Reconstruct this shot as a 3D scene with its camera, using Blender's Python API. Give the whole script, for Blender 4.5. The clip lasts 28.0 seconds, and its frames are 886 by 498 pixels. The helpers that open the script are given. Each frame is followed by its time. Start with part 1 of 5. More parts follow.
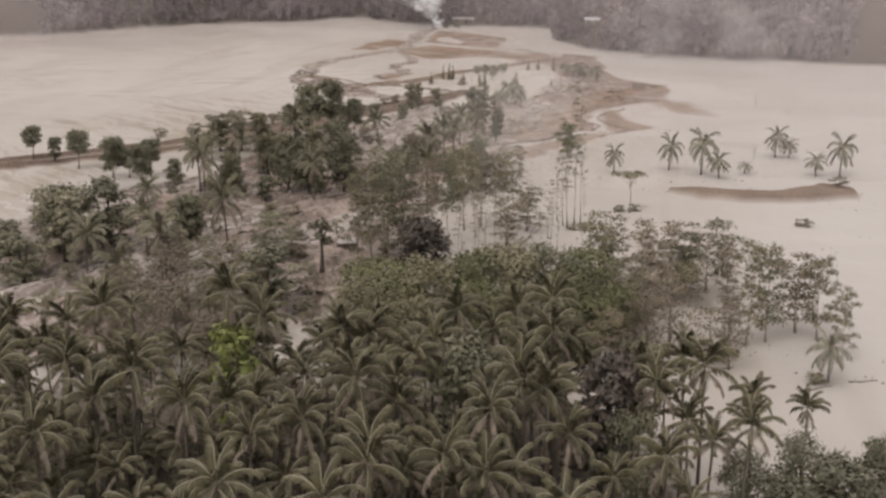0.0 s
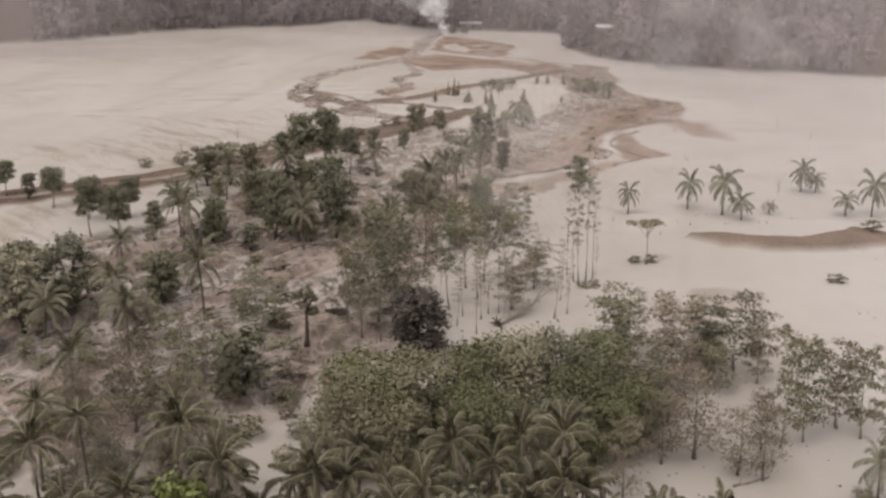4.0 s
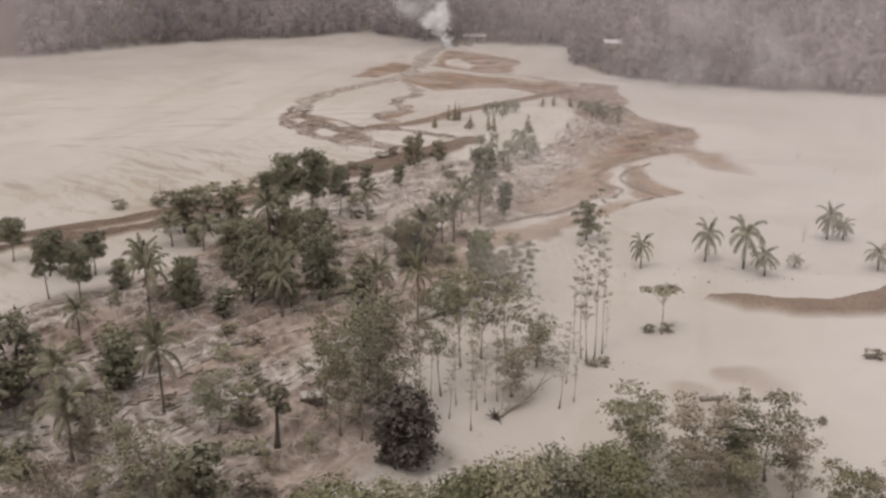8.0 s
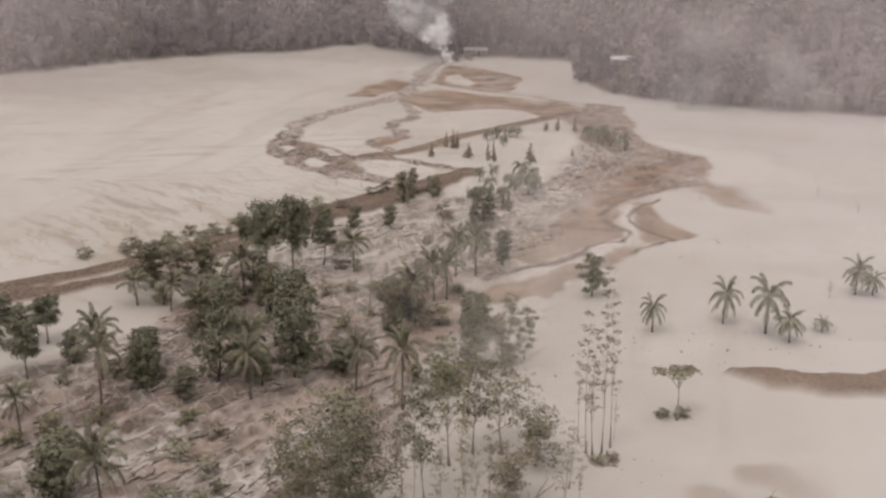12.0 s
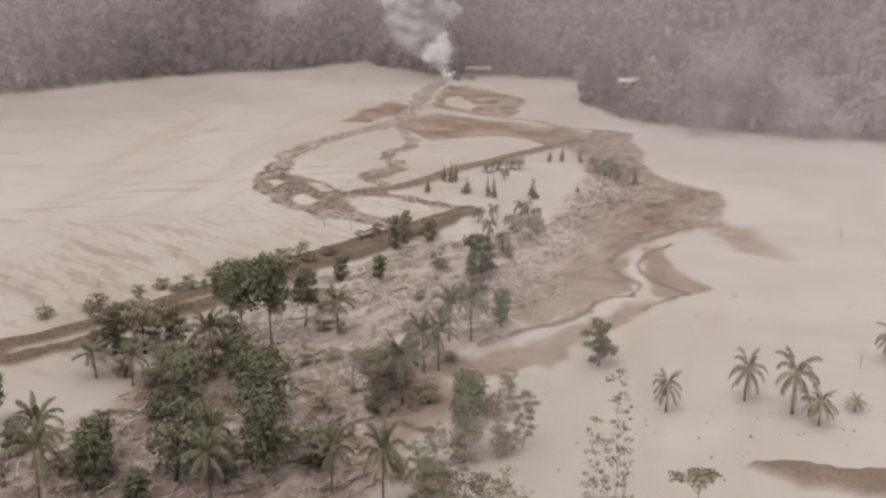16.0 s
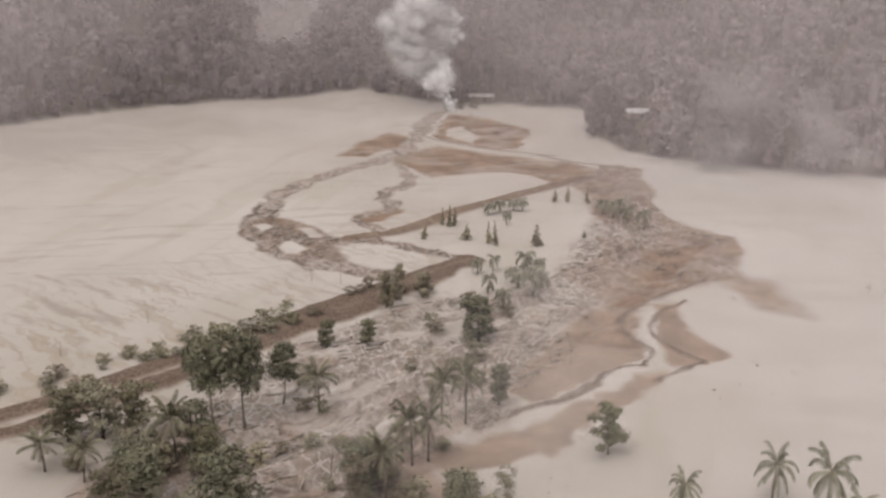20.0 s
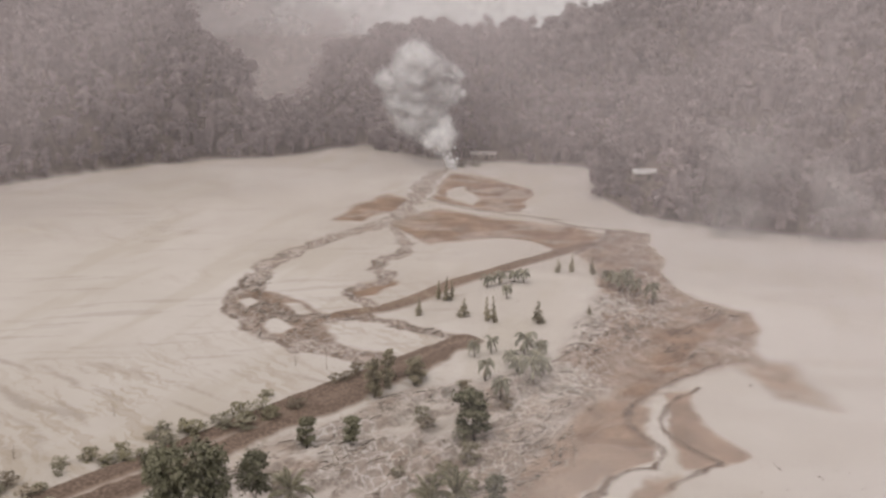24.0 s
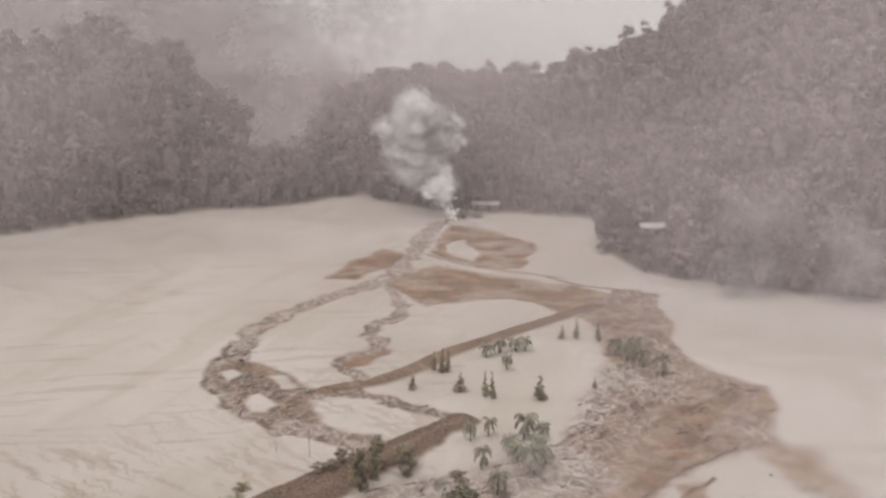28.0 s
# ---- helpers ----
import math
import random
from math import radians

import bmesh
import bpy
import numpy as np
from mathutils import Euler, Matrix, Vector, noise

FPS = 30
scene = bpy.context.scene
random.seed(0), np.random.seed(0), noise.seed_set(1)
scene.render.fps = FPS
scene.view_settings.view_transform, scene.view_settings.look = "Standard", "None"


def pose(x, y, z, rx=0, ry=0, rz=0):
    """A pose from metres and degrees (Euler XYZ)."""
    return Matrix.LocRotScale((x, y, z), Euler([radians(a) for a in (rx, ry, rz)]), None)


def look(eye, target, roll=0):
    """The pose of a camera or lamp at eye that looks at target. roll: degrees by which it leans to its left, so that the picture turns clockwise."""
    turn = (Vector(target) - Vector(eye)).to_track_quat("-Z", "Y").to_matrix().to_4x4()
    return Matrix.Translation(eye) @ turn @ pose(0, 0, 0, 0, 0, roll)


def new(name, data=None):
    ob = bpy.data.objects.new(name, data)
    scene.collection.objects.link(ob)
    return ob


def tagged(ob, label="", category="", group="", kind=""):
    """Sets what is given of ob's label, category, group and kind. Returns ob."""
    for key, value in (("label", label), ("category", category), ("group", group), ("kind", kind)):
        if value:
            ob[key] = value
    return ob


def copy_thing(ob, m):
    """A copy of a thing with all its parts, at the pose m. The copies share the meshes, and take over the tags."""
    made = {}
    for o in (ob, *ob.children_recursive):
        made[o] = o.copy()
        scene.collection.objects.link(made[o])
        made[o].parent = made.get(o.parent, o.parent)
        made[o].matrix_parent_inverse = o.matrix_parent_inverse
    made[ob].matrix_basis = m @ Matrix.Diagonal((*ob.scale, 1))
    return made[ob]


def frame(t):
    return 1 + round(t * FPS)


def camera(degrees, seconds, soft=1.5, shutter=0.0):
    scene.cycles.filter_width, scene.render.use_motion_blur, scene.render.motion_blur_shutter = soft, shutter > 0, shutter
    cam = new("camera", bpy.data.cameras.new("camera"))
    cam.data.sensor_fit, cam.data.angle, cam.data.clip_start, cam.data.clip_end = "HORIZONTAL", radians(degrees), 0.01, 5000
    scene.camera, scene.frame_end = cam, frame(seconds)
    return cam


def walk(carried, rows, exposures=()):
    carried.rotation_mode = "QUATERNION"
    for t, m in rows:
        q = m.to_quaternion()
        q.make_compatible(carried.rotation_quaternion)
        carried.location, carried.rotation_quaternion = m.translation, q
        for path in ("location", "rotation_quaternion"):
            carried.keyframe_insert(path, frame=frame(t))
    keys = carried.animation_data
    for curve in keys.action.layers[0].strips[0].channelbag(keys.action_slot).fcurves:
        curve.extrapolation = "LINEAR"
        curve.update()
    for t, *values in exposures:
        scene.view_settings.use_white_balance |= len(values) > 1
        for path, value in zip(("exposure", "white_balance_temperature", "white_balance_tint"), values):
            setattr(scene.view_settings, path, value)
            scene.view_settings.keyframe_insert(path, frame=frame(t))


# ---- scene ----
cam = camera(46.9, 28.0, soft=2.7)
METRES, EYE, TILT, LEAN, TURN = 144.0, 62.0, -15.5, 0.0, 0.0
ROWS = [
    (0.0, 0.0, 0.0, 0.0, 0.0, 0.0, -0.0),
    (0.5, 0.0011, 0.0128, 0.0099, 0.06, -0.11, -0.02),
    (1.0, 0.0022, 0.0251, 0.0196, 0.14, -0.2, -0.06),
    (1.5, 0.0032, 0.0391, 0.0304, 0.21, -0.27, -0.1),
    (2.0, 0.0044, 0.0526, 0.0404, 0.26, -0.31, -0.14),
    (2.5, 0.0058, 0.0679, 0.0512, 0.31, -0.4, -0.18),
    (4.5, 0.0116, 0.1285, 0.0921, 0.51, -0.54, -0.25),
    (5.0, 0.013, 0.1441, 0.102, 0.56, -0.56, -0.28),
    (5.5, 0.0149, 0.1612, 0.1125, 0.62, -0.59, -0.3),
    (6.0, 0.0166, 0.1774, 0.1218, 0.67, -0.59, -0.32),
    (6.5, 0.0183, 0.1944, 0.1324, 0.7, -0.61, -0.34),
    (7.0, 0.02, 0.2101, 0.1419, 0.73, -0.6, -0.37),
    (7.5, 0.0217, 0.2267, 0.1525, 0.77, -0.61, -0.39),
    (8.0, 0.0233, 0.2428, 0.1619, 0.8, -0.6, -0.42),
    (8.5, 0.0251, 0.2602, 0.1719, 0.83, -0.61, -0.44),
    (9.0, 0.0267, 0.276, 0.1812, 0.88, -0.62, -0.46),
    (9.5, 0.0293, 0.2934, 0.191, 0.93, -0.61, -0.46),
    (10.0, 0.0309, 0.3089, 0.2005, 0.94, -0.58, -0.48),
    (10.5, 0.0331, 0.3258, 0.2108, 0.98, -0.57, -0.49),
    (11.0, 0.0345, 0.3417, 0.2201, 1.0, -0.57, -0.51),
    (11.5, 0.0363, 0.3589, 0.2301, 1.05, -0.61, -0.52),
    (12.0, 0.0378, 0.3751, 0.2389, 1.06, -0.62, -0.54),
    (12.5, 0.0395, 0.392, 0.249, 1.1, -0.63, -0.56),
    (14.5, 0.0456, 0.455, 0.2844, 1.24, -0.5, -0.67),
    (15.0, 0.0477, 0.4722, 0.2939, 1.29, -0.49, -0.67),
    (15.5, 0.0492, 0.4876, 0.3022, 1.32, -0.45, -0.68),
    (16.0, 0.0512, 0.5043, 0.3114, 1.35, -0.34, -0.68),
    (16.5, 0.053, 0.52, 0.3196, 1.4, -0.24, -0.7),
    (17.0, 0.055, 0.5368, 0.3286, 1.46, -0.13, -0.72),
    (17.5, 0.0566, 0.5519, 0.337, 1.51, -0.04, -0.75),
    (18.0, 0.0589, 0.569, 0.3456, 1.57, 0.08, -0.75),
    (18.5, 0.0602, 0.5846, 0.3537, 1.65, 0.14, -0.75),
    (19.0, 0.0622, 0.6008, 0.3628, 1.69, 0.24, -0.77),
    (19.5, 0.0632, 0.616, 0.3709, 1.68, 0.34, -0.78),
    (20.0, 0.0649, 0.6326, 0.3793, 1.74, 0.43, -0.76),
    (20.5, 0.0673, 0.647, 0.3872, 1.81, 0.51, -0.76),
    (21.0, 0.069, 0.6626, 0.3947, 1.83, 0.69, -0.77),
    (21.5, 0.0713, 0.6767, 0.4013, 1.88, 1.07, -0.79),
    (23.5, 0.0799, 0.732, 0.4284, 2.1, 2.63, -0.75),
    (24.0, 0.0815, 0.7466, 0.4376, 2.15, 2.95, -0.78),
    (24.5, 0.0836, 0.76, 0.4453, 2.22, 3.23, -0.76),
    (25.0, 0.0857, 0.775, 0.454, 2.28, 3.48, -0.78),
    (25.5, 0.0874, 0.7886, 0.4618, 2.29, 3.68, -0.78),
    (26.0, 0.089, 0.8035, 0.47, 2.31, 3.95, -0.8),
    (26.5, 0.0905, 0.8162, 0.4777, 2.36, 4.21, -0.79),
    (27.0, 0.0918, 0.8304, 0.4858, 2.39, 4.44, -0.81),
    (27.5, 0.0933, 0.8439, 0.493, 2.43, 4.67, -0.81),
    (28.0, 0.0948, 0.8586, 0.5007, 2.49, 4.95, -0.84),
]
walk(cam, [(t, pose(0, 0, EYE, TILT, LEAN, TURN) @ pose(METRES * x, METRES * y, METRES * z, 90 + pitch, roll, yaw)) for t, x, y, z, yaw, pitch, roll in ROWS])

# ---- world and sun ----
SUN_ELEVATION, SUN_AZIMUTH = 58.0, 215.0
world = bpy.data.worlds.new("hazy_sky")
scene.world = world
world.use_nodes = True
wn, wl = world.node_tree.nodes, world.node_tree.links
sky = wn.new("ShaderNodeTexSky")
sky.sky_type, sky.sun_disc = "NISHITA", False
sky.sun_elevation, sky.sun_rotation = radians(SUN_ELEVATION), radians(SUN_AZIMUTH)
sky.air_density, sky.dust_density, sky.ozone_density = 1.0, 2.0, 1.0
place = wn.new("ShaderNodeTexCoord")
axes = wn.new("ShaderNodeSeparateXYZ")
wl.new(place.outputs["Generated"], axes.inputs[0])
cloud = wn.new("ShaderNodeValToRGB")
cloud.color_ramp.elements[0].position, cloud.color_ramp.elements[0].color = 0.0, (0.485, 0.472, 0.462, 1)
cloud.color_ramp.elements[1].position, cloud.color_ramp.elements[1].color = 0.9, (0.98, 0.95, 0.93, 1)
wl.new(axes.outputs["Z"], cloud.inputs["Fac"])
veil = wn.new("ShaderNodeBackground")
wl.new(cloud.outputs["Color"], veil.inputs["Color"])
wl.new(sky.outputs["Color"], wn["Background"].inputs["Color"])
wn["Background"].inputs["Strength"].default_value = 0.08
overcast = wn.new("ShaderNodeMixShader")
overcast.inputs["Fac"].default_value = 0.9
wl.new(wn["Background"].outputs["Background"], overcast.inputs[1])
wl.new(veil.outputs["Background"], overcast.inputs[2])
wl.new(overcast.outputs["Shader"], wn["World Output"].inputs["Surface"])
sun = new("sun", bpy.data.lights.new("sun", "SUN"))
sun.data.energy, sun.data.angle, sun.data.color = 0.9, radians(20), (1.0, 0.95, 0.9)
a, e = radians(SUN_AZIMUTH), radians(SUN_ELEVATION)
sun.matrix_world = look((math.sin(a) * math.cos(e) * 900, math.cos(a) * math.cos(e) * 900 + 250, math.sin(e) * 900), (0, 250, 0))
scene.view_settings.exposure = 0.36
scene.cycles.transparent_max_bounces = 32


# ---- materials ----
def material(name, rough=0.9, metal=0.0):
    """A node material: returns it with its nodes, a linker and its Principled node."""
    mat = bpy.data.materials.new(name)
    mat.use_nodes = True
    bsdf = mat.node_tree.nodes["Principled BSDF"]
    bsdf.inputs["Roughness"].default_value, bsdf.inputs["Metallic"].default_value = rough, metal
    bsdf.inputs["Specular IOR Level"].default_value = 0.25
    return mat, mat.node_tree.nodes, mat.node_tree.links.new, bsdf


def noise_node(nodes, link, scale, detail=4.0, coords="Object", stretch=None):
    tc = nodes.new("ShaderNodeTexCoord")
    tex = nodes.new("ShaderNodeTexNoise")
    tex.inputs["Scale"].default_value, tex.inputs["Detail"].default_value = scale, detail
    source = tc.outputs[coords]
    if stretch:
        mp = nodes.new("ShaderNodeMapping")
        mp.inputs["Rotation"].default_value = (0, 0, radians(stretch[1]))
        mp.inputs["Scale"].default_value = stretch[0]
        link(source, mp.inputs["Vector"])
        source = mp.outputs["Vector"]
    link(source, tex.inputs["Vector"])
    return tex.outputs["Fac"]


def ramp_node(nodes, link, fac, *stops):
    r = nodes.new("ShaderNodeValToRGB")
    els = r.color_ramp.elements
    while len(els) < len(stops):
        els.new(0.5)
    for el, (p, c) in zip(els, stops):
        el.position, el.color = p, (*c, 1) if len(c) == 3 else c
    link(fac, r.inputs["Fac"])
    return r.outputs["Color"]


def blend_node(nodes, link, fac, one, two, mode="MIX"):
    m = nodes.new("ShaderNodeMix")
    m.data_type, m.blend_type = "RGBA", mode
    for source, socket in ((fac, m.inputs[0]), (one, m.inputs[6]), (two, m.inputs[7])):
        if isinstance(source, (int, float)):
            socket.default_value = source
        elif isinstance(source, tuple):
            socket.default_value = (*source, 1)
        else:
            link(source, socket)
    return m.outputs[2]


def maths(nodes, link, op, one, two):
    m = nodes.new("ShaderNodeMath")
    m.operation = op
    m.use_clamp = True
    for source, socket in ((one, m.inputs[0]), (two, m.inputs[1])):
        if isinstance(source, (int, float)):
            socket.default_value = source
        else:
            link(source, socket)
    return m.outputs[0]


def bump_node(nodes, link, bsdf, height, strength, distance):
    b = nodes.new("ShaderNodeBump")
    b.inputs["Strength"].default_value, b.inputs["Distance"].default_value = strength, distance
    link(height, b.inputs["Height"])
    link(b.outputs["Normal"], bsdf.inputs["Normal"])


ASH, ASH_DARK = (0.418, 0.371, 0.337), (0.37, 0.323, 0.287)


def ground_material():
    mat, n, link, bsdf = material("ash_and_mud", 0.95)

    def attr(name):
        a = n.new("ShaderNodeAttribute")
        a.attribute_name = name
        return a.outputs["Fac"]

    big, mid = noise_node(n, link, 0.018, 5), noise_node(n, link, 0.13, 6)
    fine, streak = noise_node(n, link, 1.6, 5), noise_node(n, link, 0.06, 6, stretch=((1, 0.16, 1), 36))
    ash = ramp_node(n, link, big, (0.3, ASH_DARK), (0.52, ASH), (0.75, (0.458, 0.41, 0.382)))
    ash = blend_node(n, link, maths(n, link, "MULTIPLY", ramp_node(n, link, streak, (0.52, (0, 0, 0)), (0.72, (1, 1, 1))), 0.3), ash, (0.35, 0.298, 0.25))
    ash = blend_node(n, link, maths(n, link, "MULTIPLY", ramp_node(n, link, mid, (0.5, (0, 0, 0)), (0.8, (1, 1, 1))), 0.3), ash, (0.37, 0.32, 0.285))
    stain = blend_node(n, link, mid, (0.38, 0.33, 0.265), (0.31, 0.262, 0.215))
    col = blend_node(n, link, attr("stain"), ash, stain)
    col = blend_node(n, link, attr("pale_ash"), col, blend_node(n, link, mid, (0.478, 0.433, 0.41), (0.454, 0.411, 0.387)))
    silt = ramp_node(n, link, mid, (0.3, (0.185, 0.13, 0.1)), (0.7, (0.29, 0.222, 0.182)))
    col = blend_node(n, link, attr("silt"), col, silt)
    rubble = ramp_node(n, link, fine, (0.32, (0.1, 0.08, 0.07)), (0.5, (0.25, 0.205, 0.18)), (0.62, (0.46, 0.41, 0.375)))
    col = blend_node(n, link, attr("rubble"), col, rubble)
    mud = ramp_node(n, link, mid, (0.3, (0.155, 0.1, 0.07)), (0.55, (0.235, 0.155, 0.11)), (0.75, (0.305, 0.212, 0.156)))
    col = blend_node(n, link, attr("mud"), col, mud)
    red = ramp_node(n, link, mid, (0.3, (0.17, 0.1, 0.072)), (0.7, (0.3, 0.2, 0.152)))
    col = blend_node(n, link, attr("red"), col, red)
    col = blend_node(n, link, attr("scarp"), col, ramp_node(n, link, fine, (0.35, (0.075, 0.05, 0.038)), (0.7, (0.19, 0.135, 0.105))))
    # a net of pale ridges and dark rills left by the flood round small wet hollows
    for scale, size, seed in ((0.05, 0.85, 0), (0.1, 0.45, 40)):
        tc, lay, net = n.new("ShaderNodeTexCoord"), n.new("ShaderNodeMapping"), n.new("ShaderNodeTexNoise")
        lay.inputs["Rotation"].default_value, lay.inputs["Scale"].default_value, lay.inputs["Location"].default_value = (0, 0, radians(38)), (1.0, 0.8, 1), (seed, seed, seed)
        link(tc.outputs["Object"], lay.inputs["Vector"])
        net.inputs["Scale"].default_value, net.inputs["Detail"].default_value, net.inputs["Roughness"].default_value, net.inputs["Distortion"].default_value = scale, 3.0, 0.52, 1.2
        link(lay.outputs["Vector"], net.inputs["Vector"])
        torn = ramp_node(n, link, noise_node(n, link, 0.1 + 0.002 * seed, 4), (0.38, (0.1, 0.1, 0.1)), (0.52, (1, 1, 1)))
        some = maths(n, link, "MULTIPLY", attr("web"), torn)
        dark = ramp_node(n, link, net.outputs["Fac"], (0.3, (0, 0, 0)), (0.335, (1, 1, 1)), (0.37, (0, 0, 0)), (0.455, (0, 0, 0)), (0.475, (1, 1, 1)), (0.495, (0, 0, 0)), (0.6, (0, 0, 0)), (0.625, (1, 1, 1)), (0.65, (0, 0, 0)))
        col = blend_node(n, link, maths(n, link, "MULTIPLY", maths(n, link, "MULTIPLY", dark, some), 0.85 * size), col, (0.1, 0.09, 0.076))
        pale = ramp_node(n, link, net.outputs["Fac"], (0.37, (0, 0, 0)), (0.395, (1, 1, 1)), (0.415, (1, 1, 1)), (0.44, (0, 0, 0)), (0.5, (0, 0, 0)), (0.525, (1, 1, 1)), (0.55, (1, 1, 1)), (0.575, (0, 0, 0)))
        col = blend_node(n, link, maths(n, link, "MULTIPLY", maths(n, link, "MULTIPLY", pale, some), 0.6 * size), col, (0.42, 0.366, 0.345))
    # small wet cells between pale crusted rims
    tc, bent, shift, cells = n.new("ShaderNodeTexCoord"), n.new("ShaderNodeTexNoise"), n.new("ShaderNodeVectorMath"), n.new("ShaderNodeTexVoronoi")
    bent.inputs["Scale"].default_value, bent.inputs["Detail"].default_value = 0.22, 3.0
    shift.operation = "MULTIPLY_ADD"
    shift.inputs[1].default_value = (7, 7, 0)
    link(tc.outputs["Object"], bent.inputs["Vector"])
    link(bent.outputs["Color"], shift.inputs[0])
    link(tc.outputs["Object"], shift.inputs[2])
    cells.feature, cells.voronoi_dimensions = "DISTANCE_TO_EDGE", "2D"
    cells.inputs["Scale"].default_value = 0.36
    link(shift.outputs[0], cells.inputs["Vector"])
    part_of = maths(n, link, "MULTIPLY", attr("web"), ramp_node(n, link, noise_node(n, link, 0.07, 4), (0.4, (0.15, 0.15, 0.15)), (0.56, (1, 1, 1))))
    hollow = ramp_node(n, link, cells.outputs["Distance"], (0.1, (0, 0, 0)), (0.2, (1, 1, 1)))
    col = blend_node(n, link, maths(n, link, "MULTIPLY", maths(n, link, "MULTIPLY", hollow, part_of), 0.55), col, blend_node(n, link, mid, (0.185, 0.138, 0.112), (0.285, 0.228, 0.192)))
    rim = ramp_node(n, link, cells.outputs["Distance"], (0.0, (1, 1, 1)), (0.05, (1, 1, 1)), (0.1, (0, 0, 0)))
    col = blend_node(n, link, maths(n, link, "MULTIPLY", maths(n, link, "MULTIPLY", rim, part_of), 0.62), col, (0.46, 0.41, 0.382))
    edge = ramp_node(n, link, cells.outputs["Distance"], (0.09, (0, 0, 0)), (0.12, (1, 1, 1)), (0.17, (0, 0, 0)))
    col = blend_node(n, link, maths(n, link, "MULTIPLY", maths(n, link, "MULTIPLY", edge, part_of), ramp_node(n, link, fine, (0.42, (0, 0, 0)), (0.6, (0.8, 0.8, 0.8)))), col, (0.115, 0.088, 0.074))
    # thin rills that run down the ash towards the road
    for turn_by, long, wide, seed in ((-52, 26, 1.5, 0), (-38, 18, 0.9, 60)):
        lay, run = n.new("ShaderNodeMapping"), n.new("ShaderNodeTexNoise")
        lay.vector_type = "TEXTURE"
        lay.inputs["Rotation"].default_value, lay.inputs["Scale"].default_value, lay.inputs["Location"].default_value = (0, 0, radians(turn_by)), (long, wide * 2.2, 10), (seed, 2 * seed, 0)
        link(shift.outputs[0], lay.inputs["Vector"])
        link(lay.outputs["Vector"], run.inputs["Vector"])
        run.inputs["Scale"].default_value, run.inputs["Detail"].default_value = 1.0, 3.0
        line = ramp_node(n, link, run.outputs["Fac"], (0.55, (0, 0, 0)), (0.6, (1, 1, 1)), (0.63, (0.55, 0.55, 0.55)), (0.72, (0.7, 0.7, 0.7)))
        col = blend_node(n, link, maths(n, link, "MULTIPLY", maths(n, link, "MULTIPLY", line, attr("rill")), 0.6), col, (0.285, 0.228, 0.172))
    litter = ramp_node(n, link, fine, (0.3, (0.05, 0.039, 0.03)), (0.7, (0.15, 0.118, 0.092)))
    col = blend_node(n, link, attr("litter"), col, litter)
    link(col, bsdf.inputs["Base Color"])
    rough = maths(n, link, "SUBTRACT", 0.95, maths(n, link, "MULTIPLY", attr("wet"), 0.6))
    link(rough, bsdf.inputs["Roughness"])
    bump_node(n, link, bsdf, blend_node(n, link, 0.5, fine, mid), 0.35, 0.5)
    return mat


def leaf_material(name, dark, light, ash=0.35, tint=(0.36, 0.32, 0.28), patchy=0.0, tone=""):
    """Foliage with its own shade for each leaf and tree, and ash lying on the faces that look up."""
    mat, n, link, bsdf = material(name, 0.75)
    geo, obj = n.new("ShaderNodeNewGeometry"), n.new("ShaderNodeObjectInfo")
    shade = geo.outputs["Random Per Island"]
    if tone:
        own = n.new("ShaderNodeAttribute")
        own.attribute_name = tone
        shade = own.outputs["Fac"]
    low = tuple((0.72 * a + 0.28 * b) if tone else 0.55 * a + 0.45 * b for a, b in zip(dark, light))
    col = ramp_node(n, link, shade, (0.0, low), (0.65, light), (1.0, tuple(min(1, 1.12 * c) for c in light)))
    hue = n.new("ShaderNodeHueSaturation")
    link(col, hue.inputs["Color"])
    if patchy:
        vary = n.new("ShaderNodeMapRange")
        vary.inputs["From Min"].default_value, vary.inputs["From Max"].default_value = 0.32, 0.68
        vary.inputs["To Min"].default_value, vary.inputs["To Max"].default_value = 1 - patchy, 1 + patchy
        link(noise_node(n, link, 0.09, 3), vary.inputs["Value"])
        link(vary.outputs["Result"], hue.inputs["Value"])
    else:
        vary = n.new("ShaderNodeMapRange")
        vary.inputs["To Min"].default_value, vary.inputs["To Max"].default_value = 0.7, 1.25
        link(obj.outputs["Random"], vary.inputs["Value"])
        link(vary.outputs["Result"], hue.inputs["Value"])
    split = n.new("ShaderNodeSeparateXYZ")
    link(geo.outputs["Normal"], split.inputs[0])
    upward = maths(n, link, "ABSOLUTE", split.outputs["Z"], 0.0)
    patch = ramp_node(n, link, noise_node(n, link, 0.55, 3), (0.35, (0.25, 0.25, 0.25)), (0.65, (1, 1, 1)))
    dust = maths(n, link, "MULTIPLY", maths(n, link, "MULTIPLY", upward, patch), ash)
    link(blend_node(n, link, dust, hue.outputs["Color"], tint), bsdf.inputs["Base Color"])
    bsdf.inputs["Roughness"].default_value = 0.7
    return mat


def bark_material(name, dark, light):
    mat, n, link, bsdf = material(name, 0.92)
    f = noise_node(n, link, 2.5, 5, stretch=((1, 1, 0.2), 0))
    link(ramp_node(n, link, f, (0.3, dark), (0.7, light)), bsdf.inputs["Base Color"])
    bump_node(n, link, bsdf, f, 0.5, 0.05)
    return mat


